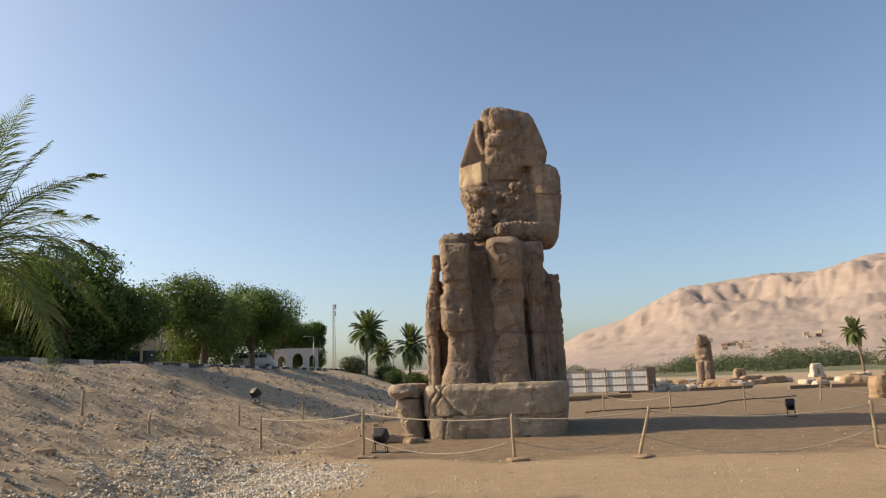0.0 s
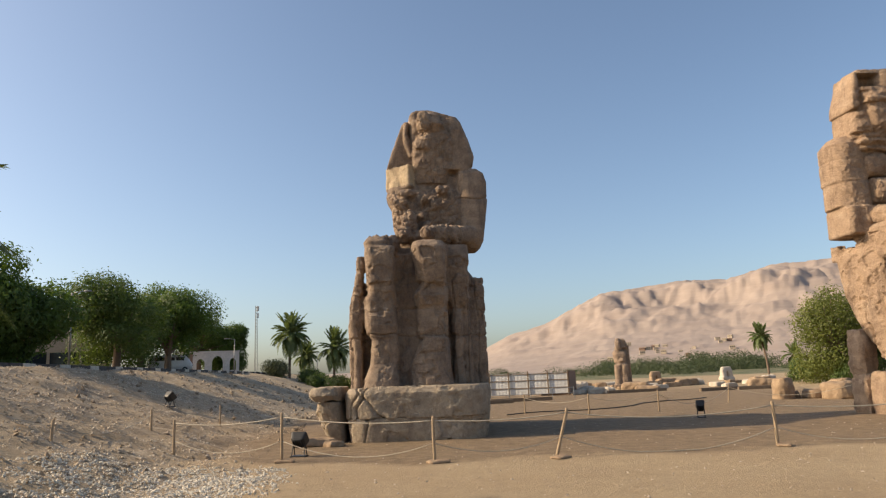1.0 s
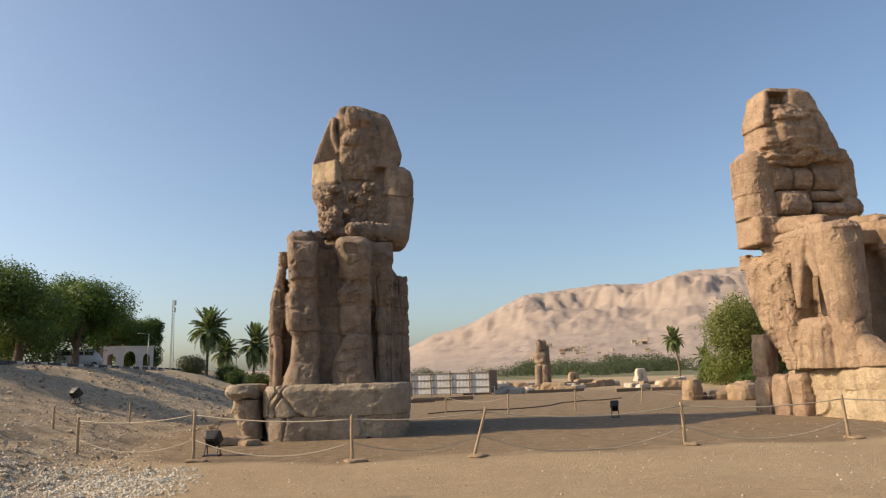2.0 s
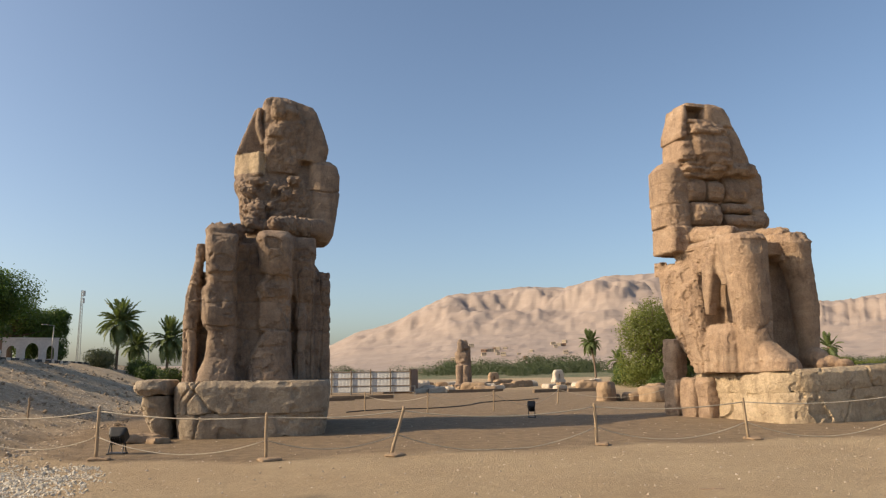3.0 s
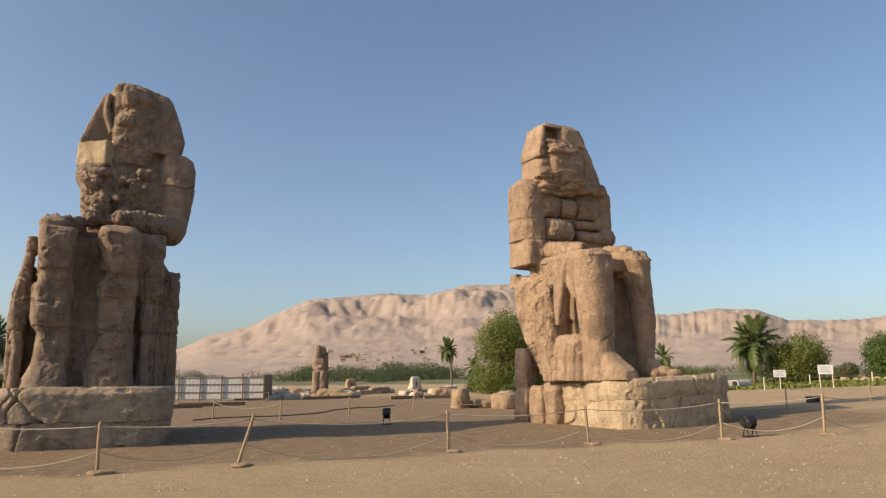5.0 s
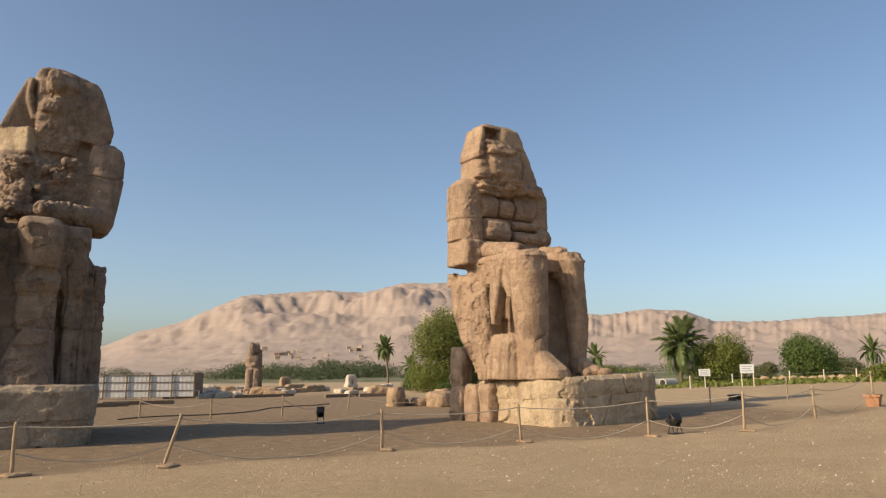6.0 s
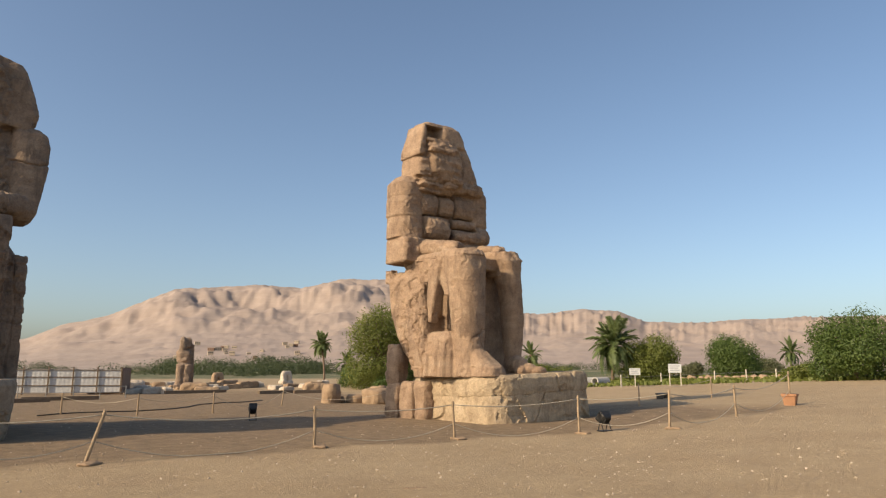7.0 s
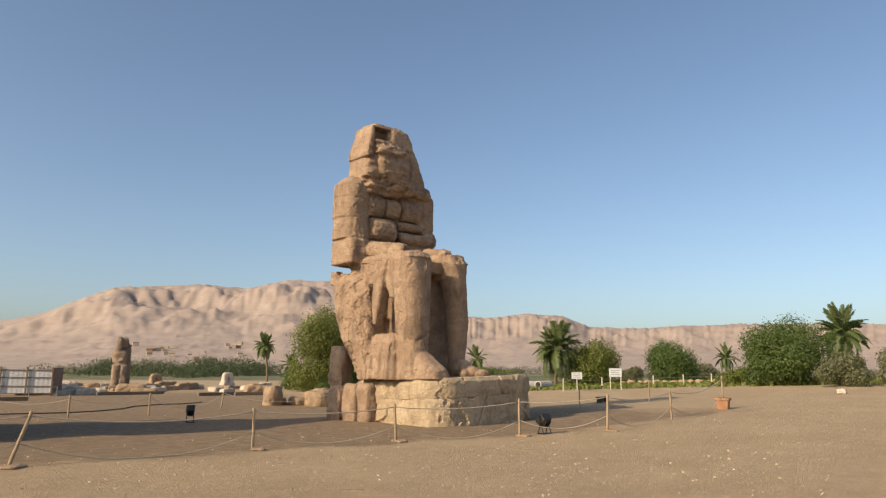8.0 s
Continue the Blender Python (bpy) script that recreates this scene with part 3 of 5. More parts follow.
    stack(bm, [(14.6, -1.5, 0.5, 0.35, 1.4), (15.2, -1.75, 0.75, 0.1, 1.4), (15.8, -1.85, 0.85, 0.1, 1.4), (16.35, -1.9, 0.8, 0.35, 1.4), (16.6, -1.9, 0.7, 0.2, 1.4), (17.0, -1.85, 0.5, 0.4, 1.4)], 3, 36)   # worn face
    stack(bm, [(16.3, -1.95, 0.2, 0.15, 1.0), (16.45, -1.95, 0.1, 0.05, 1.0), (16.62, -1.8, 0.0, 0.2, 1.0)], 4, 24)
    stack(bm, [(14.7, -2.6, -1.5, 0.5, 1.4), (15.6, -2.5, -1.5, 0.5, 1.4), (15.9, -2.4, -1.6, 0.6, 1.4)], 4, 20)

    def carve(p, n):
        q = p + Vector((31.3, 14.1, 3.7))
        push = 0.012 * fbm(q, 0.8, 2) + 0.025 * chips(q, 0.9) + 0.018 * fbm(q, 3.0, 3) + 0.014 * fbm(q, 8.0, 2)
        if p.z < 9.2 and p.y > -0.6:
            push -= 0.10 * smoothstep(0.30, 0.36, fbm(q, 0.55, 4)) + 0.07 * smoothstep(0.2, 0.3, fbm(q + Vector((3, 8, 1)), 1.8, 3))
            for yc in (0.15, 1.5):
                push -= 0.14 * max(0.0, 1 - abs(p.y - yc - 0.10 * (p.z - 5) + 0.35 * fbm(q, 0.7, 3)) / 0.08) * smoothstep(6.5, 5.0, p.z)
        elif p.z < 9.2 and p.x < 0.2:
            push -= 0.12 * max(0.0, 1 - abs(p.z - 5.3 - 0.35 * p.x + 0.3 * fbm(q, 0.9, 3)) / 0.06) * smoothstep(-2.2, -1.6, p.x)
            push -= 0.10 * max(0.0, 1 - abs(p.x + 1.35 + 0.25 * (p.z - 4.5) + 0.2 * fbm(q, 1.2, 2)) / 0.06) * (1.0 if 3.4 < p.z < 5.2 else 0.0)
            push -= 0.05 * smoothstep(0.40, 0.46, fbm(q, 0.9, 3))
        elif 9.2 < p.z < 14.9:
            push += (0.12 * chips(q, 1.2) + 0.04 * fbm(q, 2.5, 3)) * smoothstep(1.5, 0.7, p.y)
        if 14.0 < p.z < 17.1 and p.y < 1.0:
            push += (0.12 * chips(q, 1.4) + 0.03 * math.sin(p.z * 11 + 4 * fbm(q, 0.6, 2))) * smoothstep(1.0, 0.5, p.y)
        return push
    return weathered(bm, 0.055, carve)


me = statue_b()
me.materials.append(STONE_B)
ob = new("colossal_statue", me)
ob.matrix_world = B_AT
tagged(ob, "seated colossus of golden quartzite rebuilt from large stacked blocks", "statue", "twin colossi")


def pedestal_part(name, shapes, material, parent, seed, label="", cuts=(), tilt=(0, 0)):
    bm = bmesh.new()
    shapes(bm)
    off = Vector((3.3 + seed, 44.1, 13.7))

    def carve(p, n):
        q = p + off
        push = 0.03 * fbm(q, 0.7, 3) + 0.035 * chips(q, 0.7) + 0.02 * fbm(q, 3.0, 3) + 0.014 * fbm(q, 8.0, 2)
        for xc, lean in cuts:
            push -= 0.15 * max(0.0, 1 - abs(p.x - xc - lean * p.z + 0.4 * fbm(q, 0.6, 3)) / 0.08)
        push -= 0.16 * smoothstep(0.42, 0.46, fbm(q, 0.7, 3)) * smoothstep(1.6, 0.2, p.z)
        return push - 0.07 * smoothstep(0.35, 0.42, fbm(q + Vector((4, 1, 6)), 1.2, 3))
    me = weathered(bm, 0.065, carve)
    me.transform(Matrix(((1, 0, 0, 0), (0, 1, 0, 0), (tilt[0], tilt[1], 1, 0), (0, 0, 0, 1))))
    me.materials.append(material)
    ob = new(name, me)
    ob.parent = parent
    if label:
        ob["label"] = label


ped = thing("statue_pedestal", A_AT @ pose(-0.1, 0, 0, 0, 0, -6), "cracked brown stone pedestal with a broken corner block", "pedestal", "statue pedestals")
pedestal_part("plinth", lambda bm: loft(bm, [(0, 0.2, -0.4, 3.2, 5.0, 7), (0, 0.2, 0.5, 3.34, 5.15, 7), (0, 0.2, 1.05, 3.36, 5.18, 7)], 48), STONE_PED, ped, 0, "", ((-2.5, 0.3),))
# the upper course breaks down along a long slanting crack
pedestal_part("upper_course", lambda bm: loft(bm, [(0.0, 0.2, 1.0, 3.42, 5.24, 7), (0.0, 0.2, 2.15, 3.46, 5.28, 7), (0.05, 0.2, 2.4, 3.36, 5.15, 7)], 48), STONE_PED, ped, 3, "", ((-2.9, 0.25), (-3.6, 0.45), (-0.2, -1.1)))
pedestal_part("corner_block", lambda bm: stack(bm, [(-0.4, -3.9, -3.3, -3.9, -1.4), (0.4, -4.35, -3.4, -4.3, -1.4), (1.3, -4.75, -3.45, -4.6, -1.4), (1.85, -4.7, -3.5, -4.6, -1.4)], 4, 28), STONE_PED, ped, 5, "paler sunlit block broken from the corner")
pedestal_part("corner_cap", lambda bm: stack(bm, [(1.88, -4.75, -3.5, -4.75, -1.3), (2.15, -5.0, -3.5, -4.95, -1.2), (2.5, -4.85, -3.55, -4.8, -1.3)], 5, 28), STONE_PED, ped, 7, "thick overhanging slab on the corner block")
ped = thing("statue_pedestal", B_AT, "rounded golden stone pedestal with worn carving", "pedestal", "statue pedestals")
LOWER = ((-0.5, 0.1), (0.3, 0.06), (0.8, 0.02), (1.38, -0.02))
UPPER = ((1.33, 0.0), (1.6, 0.06), (2.2, 0.04), (2.42, -0.12))
for name, prof, seed in (("plinth", LOWER, 11), ("top_course", UPPER, 13)):
    pedestal_part(name, lambda bm: loft(bm, [(1.95, -1.6, z, 4.25 + d, 4.1 + d, 5.5) for z, d in prof], 64), STONE_PALE, ped, seed, "", ((3.4, -0.3),) if seed == 13 else ((0.9, 0.5),), (0.036, -0.03))

# ---- materials of the surroundings
def leafy(name, c0, c1, glow):
    """Leaves: each spray its own shade, and light shining through."""
    m, t, b = mat(name, 0.55)
    g = t.nodes.new("ShaderNodeNewGeometry")
    col = ramp(t, g.outputs["Random Per Island"], [(0.0, c0), (1.0, c1)])
    col = mix(t, 0.4, col, ramp(t, noisy(t, 0.6, 4), [(0.35, c0), (0.65, c1)]))
    t.links.new(col, b.inputs["Base Color"])
    tr = t.nodes.new("ShaderNodeBsdfTranslucent")
    t.links.new(mix(t, 1.0, col, (1.25, 1.25, 0.8), "MULTIPLY"), tr.inputs["Color"])
    ms = t.nodes.new("ShaderNodeMixShader")
    ms.inputs[0].default_value = glow
    t.links.new(b.outputs[0], ms.inputs[1])
    t.links.new(tr.outputs[0], ms.inputs[2])
    t.links.new(ms.outputs[0], t.nodes["Material Output"].inputs["Surface"])
    return m


LEAF_DARK = leafy("dark_leaves", (0.055, 0.10, 0.018), (0.12, 0.185, 0.036), 0.42)
LEAF_MID = leafy("green_leaves", (0.055, 0.095, 0.020), (0.115, 0.165, 0.035), 0.38)
LEAF_LIGHT = leafy("yellow_green_leaves", (0.10, 0.13, 0.025), (0.19, 0.21, 0.045), 0.38)
LEAF_GREY = leafy("dusty_leaves", (0.10, 0.115, 0.05), (0.19, 0.19, 0.10), 0.38)
LEAF_FIELD = leafy("field_leaves", (0.04, 0.06, 0.024), (0.085, 0.105, 0.042), 0.3)
PALM_LEAF = leafy("palm_leaflets", (0.085, 0.125, 0.04), (0.17, 0.21, 0.08), 0.38)
DRY_LEAF = leafy("dry_fronds", (0.20, 0.14, 0.07), (0.30, 0.22, 0.11), 0.38)
BARK = simple("bark", (0.11, 0.075, 0.05), (0.20, 0.145, 0.10), 2.0, 0.95, bumps=0.8, dist=0.05, stretch=(3, 3, 1))
LIMESTONE = simple("limestone", (0.42, 0.35, 0.27), (0.60, 0.52, 0.42), 1.2, 0.95, bumps=0.8, dist=0.06)
SANDSTONE = simple("sandstone_blocks", (0.25, 0.17, 0.105), (0.38, 0.27, 0.17), 1.2, 0.95, bumps=0.8, dist=0.06)
POST_WOOD = simple("sun_bleached_wood", (0.27, 0.19, 0.115), (0.42, 0.32, 0.21), 5.0, 0.9, bumps=0.6, dist=0.01, stretch=(4, 4, 0.6))
ROPE = simple("sisal_rope", (0.34, 0.29, 0.22), (0.52, 0.46, 0.37), 20.0, 0.95, bumps=0.8, dist=0.01)
OLD_TIMBER = simple("old_timber", (0.12, 0.085, 0.055), (0.24, 0.17, 0.11), 3.0, 0.9, bumps=0.6, dist=0.02, stretch=(1, 4, 4))
BLACK_METAL = simple("black_paint", (0.015, 0.015, 0.015), (0.04, 0.038, 0.035), 6.0, 0.5, 0.2, bumps=0.1)
GREY_METAL = simple("grey_steel", (0.20, 0.20, 0.19), (0.34, 0.33, 0.31), 3.0, 0.5, 0.5, bumps=0.15)
WHITE_SHEET = simple("white_sheet_metal", (0.42, 0.42, 0.41), (0.60, 0.60, 0.58), 0.7, 0.6, 0.1, bumps=0.2)
WHITE_PAINT = simple("chalky_white_paint", (0.40, 0.36, 0.29), (0.62, 0.57, 0.48), 2.5, 0.8, bumps=0.3)
BLACK_PAINT = simple("kerb_black_paint", (0.03, 0.03, 0.03), (0.07, 0.065, 0.06), 2.5, 0.8, bumps=0.3)
ASPHALT = simple("asphalt", (0.045, 0.043, 0.04), (0.075, 0.07, 0.065), 1.0, 0.9, bumps=0.5, dist=0.01)
PLASTER = simple("beige_plaster", (0.36, 0.29, 0.21), (0.47, 0.39, 0.29), 0.5, 0.9, bumps=0.3)
PALE_PLASTER = simple("pale_plaster", (0.50, 0.45, 0.40), (0.62, 0.57, 0.51), 0.5, 0.9, bumps=0.3)
BROWN_WALL = simple("brown_plaster", (0.20, 0.12, 0.08), (0.28, 0.17, 0.11), 0.7, 0.9, bumps=0.3)
TERRACOTTA = simple("terracotta", (0.30, 0.15, 0.075), (0.42, 0.22, 0.12), 4.0, 0.85, bumps=0.4)
CONCRETE = simple("concrete", (0.38, 0.36, 0.33), (0.52, 0.50, 0.46), 1.5, 0.9, bumps=0.5)
VAN_WHITE = simple("van_paint", (0.62, 0.62, 0.61), (0.70, 0.70, 0.69), 0.6, 0.35, bumps=0)
RUBBER = simple("tyre_rubber", (0.015, 0.015, 0.015), (0.03, 0.03, 0.03), 5.0, 0.85, bumps=0.2)
GLASS_DARK, _t, _b = mat("tinted_glass", 0.06)
_b.inputs["Base Color"].default_value = (0.02, 0.025, 0.03, 1)
LAMP_GLASS, _t, _b = mat("lamp_glass", 0.12)
_b.inputs["Base Color"].default_value = (0.10, 0.11, 0.12, 1)
BOARD = simple("sign_board", (0.38, 0.40, 0.40), (0.50, 0.52, 0.52), 1.0, 0.5, bumps=0)
INK = simple("faded_ink", (0.18, 0.20, 0.24), (0.25, 0.27, 0.30), 2.0, 0.7, bumps=0)


def gz(x, y):
    return ground_z(x, y)


def polar(az, r):
    return r * math.sin(radians(az)), r * math.cos(radians(az))


def stand(az, r, turn=0.0, size=1.0, sink=0.0):
    x, y = polar(az, r)
    return pose(x, y, gz(x, y) - sink, 0, 0, turn) @ Matrix.Scale(size, 4)


# ---- trees
def leaf_cloud(rng, blobs, count, size, squash=1.0):
    """Many small bent leaf sprays spread over the shells of uneven blobs (x, y, z, rx, ry, rz)."""
    vs, fs = [], []
    weight = [b[3] * b[4] + b[3] * b[5] for b in blobs]
    for _ in range(count):
        bx, by, bz, rx, ry, rz = rng.choices(blobs, weight)[0]
        d = Vector((rng.gauss(0, 1), rng.gauss(0, 1), rng.gauss(0, 1))).normalized()
        k = 1.0 + rng.gauss(-0.10, 0.17) + 0.22 * noise.noise(d * 2.2 + Vector((bx, by, bz)))
        c = Vector((bx + d.x * rx * k, by + d.y * ry * k, bz + d.z * rz * k * squash))
        up = (d + Vector((rng.uniform(-0.8, 0.8), rng.uniform(-0.8, 0.8), rng.uniform(-0.5, 0.9)))).normalized()
        s = size * rng.uniform(0.55, 1.35)
        a = up.orthogonal().normalized()
        a = Matrix.Rotation(rng.uniform(0, 6.28), 3, up) @ a
        q = up.cross(a)
        i = len(vs)
        vs += [c - a * s, c + q * s * 0.45 + up * s * 0.12, c + a * s, c - q * s * 0.45 + up * s * 0.12]
        fs.append((i, i + 1, i + 2, i + 3))
    return vs, fs


def cloud_part(name, data, material, parent, label=""):
    me = bpy.data.meshes.new(name)
    me.from_pydata([tuple(v) for v in data[0]], [], data[1])
    me.materials.append(material)
    ob = new(name, me)
    ob.parent = parent
    if label:
        ob["label"] = label
    return ob


def broad_tree(at, seed, height, spread, leaf, label, category="tree", group="", leaves=6500, size=0.26, bush=False, low=0.16):
    rng = random.Random(seed)
    tree = thing("bush" if bush else "tree", at, label, category, group)
    blobs = []
    n = 7 if bush else 18
    for k in range(n):
        a, f = rng.uniform(0, 6.28), math.sqrt(rng.uniform(0.02, 1))
        z = height * (rng.uniform(0.22, 0.62) if bush else (rng.uniform(low, 0.62) if k % 2 else rng.uniform(0.62, 0.86) - 0.15 * f))
        r = spread * rng.uniform(0.28, 0.46)
        blobs.append((math.cos(a) * f * spread * 0.66, math.sin(a) * f * spread * 0.66, z, r, r, min(r * rng.uniform(0.7, 1.0), height - z + 0.3)))
    if low < 0.1:
        for k in range(8):
            a, rr = k * 0.785 + rng.uniform(-0.3, 0.3), spread * rng.uniform(0.34, 0.44)
            blobs.append((math.cos(a) * spread * 0.55, math.sin(a) * spread * 0.55, height * rng.uniform(0.16, 0.3), rr, rr, rr * 0.9))
            blobs.append((math.cos(a + 0.4) * spread * 0.5, math.sin(a + 0.4) * spread * 0.5, height * rng.uniform(0.4, 0.6), rr, rr, rr))
    bm = bmesh.new()
    base = 0.04 * height
    if bush:
        for k in range(4):
            a = k * 1.6 + rng.uniform(0, 1)
            rod(bm, (0, 0, -0.2), (math.cos(a) * spread * 0.4, math.sin(a) * spread * 0.4, height * 0.5), 0.05 * spread * 0.5, 0.02, 6)
    else:
        limb(bm, (0, 0, -0.4), (rng.uniform(-0.3, 0.3), rng.uniform(-0.3, 0.3), height * 0.36), base, base * 0.65, 2, 10)
        for b in blobs:
            p = Vector((rng.uniform(-0.2, 0.2), rng.uniform(-0.2, 0.2), height * rng.uniform(0.2, 0.38)))
            rod(bm, p, (b[0], b[1], b[2]), base * 0.38, base * 0.10, 6)
    part("stems" if bush else "trunk", bm, BARK, tree, flat=False)
    cloud_part("crown", leaf_cloud(rng, blobs, leaves, size), leaf, tree)
    return tree


def frond_mesh(rng, length, droop, pairs, width):
    """One feathered palm frond growing along +x from the origin, arching down."""
    vs, fs = [], []

    def mid(s):
        return Vector((length * s * (1 - 0.18 * droop * s), 0, length * (0.42 * s - droop * 0.75 * s * s)))
    for k in range(12):
        p, q = mid(k / 12), mid((k + 1) / 12)
        w0, w1 = 0.05 * (1 - k / 12.5), 0.05 * (1 - (k + 1) / 12.5)
        i = len(vs)
        vs += [p + Vector((0, -w0, 0)), p + Vector((0, w0, 0)), q + Vector((0, w1, 0)), q + Vector((0, -w1, 0)), p + Vector((0, 0, -w0)), q + Vector((0, 0, -w1))]
        fs += [(i, i + 1, i + 2, i + 3), (i, i + 3, i + 5, i + 4), (i + 1, i + 4, i + 5, i + 2)]
    for k in range(pairs):
        s = 0.14 + 0.86 * k / pairs
        p, fwd = mid(s), (mid(min(1, s + 0.02)) - mid(s - 0.02)).normalized()
        for side in (-1, 1):
            L = length * 0.20 * (math.sin(math.pi * min(1, 0.18 + 0.80 * s)) + 0.18) * rng.uniform(0.8, 1.1)
            out = (Vector((0, side, 0)) + fwd * rng.uniform(0.8, 1.1) + Vector((0, 0, rng.uniform(0.0, 0.5) - 0.25 * droop))).normalized()
            i = len(vs)
            w = fwd * width
            vs += [p - w, p + w, p + out * L * 0.55 + w * 0.8 + Vector((0, 0, 0.02)), p + out * L - Vector((0, 0, L * 0.22)), p + out * L * 0.55 - w * 0.8]
            fs.append((i, i + 1, i + 2, i + 3, i + 4))
    return [tuple(v) for v in vs], fs


def palm(at, seed, height, length, fronds, pairs, label, single=False, dry=6, lean=0.3, width=0.02):
    rng = random.Random(seed)
    tree = thing("palm_tree", at, label, "palm tree", "date palms")
    bm = bmesh.new()
    rings, n = [], int(height / 0.35)
    for k in range(n + 1):
        s = k / n
        for w in (1.0, 0.86):
            rings.append((lean * s * s, 0, -0.3 + (height + 0.3) * s + (0.12 if w < 1 else 0), (0.27 - 0.06 * s) * w, (0.27 - 0.06 * s) * w, 2))
    loft(bm, rings, 9)
    loft(bm, [(lean, 0, height - 0.5, 0.25, 0.25, 2), (lean, 0, height, 0.36, 0.36, 2), (lean, 0, height + 0.4, 0.15, 0.15, 2)], 9)
    part("trunk", bm, BARK, tree, flat=False)
    shapes = []
    for droop in (0.25, 0.6, 0.95, 1.35):
        me = bpy.data.meshes.new("frond")
        me.from_pydata(*((lambda r: (r[0], [], r[1]))(frond_mesh(rng, length, droop, pairs, width))))
        shapes.append(me)
    vs, fs = [], []
    for k in range(fronds + dry):
        old = k >= fronds
        level = 1.35 if old else (k / fronds)
        me = shapes[3 if old else min(3, int(level * 4))]
        pitch = 50 if old else -66 + (78 if single else 112) * level + rng.uniform(-8, 8)
        m = pose(lean, 0, height + 0.25 - 0.25 * level, 0, 0, k * 137.5 + rng.uniform(-12, 12)) @ pose(0.1, 0, 0, rng.uniform(-25, 25), pitch, 0) @ Matrix.Scale(rng.uniform(0.85, 1.1) * (0.75 if old else 1), 4)
        if single:
            dup = me.copy()
            dup.materials.append(DRY_LEAF if old else PALM_LEAF)
            ob = new("frond", dup)
            ob.parent, ob.matrix_basis = tree, m
            if old:
                ob["label"] = "dry brown hanging frond"
        else:
            i = len(vs)
            vs += [m @ v.co for v in me.vertices]
            fs += [[i + q for q in p.vertices] for p in me.polygons]
    if not single:
        cloud_part("crown", (vs, fs), PALM_LEAF, tree)
    return tree


# ---- rocks and rubble
def rock(bm, c, r, rng, flat=0.7, m=None):
    """One angular stone, about 20 faces."""
    vs = []
    seed = Vector((rng.uniform(0, 99), rng.uniform(0, 99), rng.uniform(0, 99)))
    got = bmesh.ops.create_icosphere(bm, subdivisions=1, radius=1.0)["verts"]
    rot = Euler((rng.uniform(0, 6), rng.uniform(0, 6), rng.uniform(0, 6))).to_matrix()
    for v in got:
        k = 1 + 0.45 * noise.noise(v.co * 1.2 + seed)
        p = rot @ Vector((v.co.x * k, v.co.y * k * 0.8, v.co.z * k))
        v.co = Vector((c[0] + p.x * r, c[1] + p.y * r, c[2] + p.z * r * flat))


def boulder(x, y, size, material, label, seed, stretch=(1, 1, 0.75), turn=0.0, category="stone", group="fallen stones", name="stone_block", square=7.0, z=None):
    """A weathered quarry block lying on the ground."""
    bm = bmesh.new()
    sx, sy, sz = (size * k for k in stretch)
    loft(bm, [(0, 0, -0.15 * sz, sx * 0.95, sy * 0.95, square), (0, 0, sz * 0.2, sx, sy, square), (0, 0, sz * 1.0, sx * 0.97, sy * 0.95, square), (0, 0, sz * 1.3, sx * 0.8, sy * 0.8, square)], 16)
    off = Vector((seed * 3.7, seed * 1.3, 0))
    me = weathered(bm, max(0.05, size * 0.13), lambda p, n: size * (0.10 * fbm((p + off) / size, 0.8, 3) + 0.16 * chips((p + off) / size, 0.7) + 0.05 * fbm((p + off) / size, 3.0, 3)))
    me.materials.append(material)
    ob = new(name, me)
    ob.matrix_world = pose(x, y, gz(x, y) if z is None else z, 0, 0, turn)
    return tagged(ob, label, category, group)


# ---- bank, road and what stands along it
def strip(name, x0, x1, y0, y1, dz, material, label, step=2.0):
    bm = bmesh.new()
    n = int((y1 - y0) / step)
    grid = [[bm.verts.new((x + 0.028 * max(0.0, min(y0 + k * step, 140) - 40), y0 + k * step, 4.32 + dz)) for x in (x0, x1)] for k in range(n + 1)]
    for p, q in zip(grid, grid[1:]):
        bm.faces.new((p[0], p[1], q[1], q[0]))
    ob = part(name, bm, material)
    return tagged(ob, label, name, kind="structure")


strip("road", -29.0, -21.25, -20, 420, 0.14, ASPHALT, "grey asphalt road on top of the bank")
kerb = thing("kerb", Matrix.Identity(4), "road kerb painted in black and white blocks", "kerb", kind="structure")
kb = {}
for key, material in (("w", WHITE_PAINT), ("b", BLACK_PAINT)):
    bm = bmesh.new()
    box(bm, -0.15, 0.15, -0.78, 0.78, -0.35, 0.20, taper=0.02)
    kb[key] = mesh_of(bm, "kerb_stone")
    kb[key].materials.append(material)
for k in range(80):
    ob = new("kerb_stone", kb["w" if k % 3 == 0 else "b"])
    ob.parent, ob.location = kerb, (-21.05 + 0.028 * max(0.0, 1.6 * k - 18), 22 + 1.6 * k, 4.40)

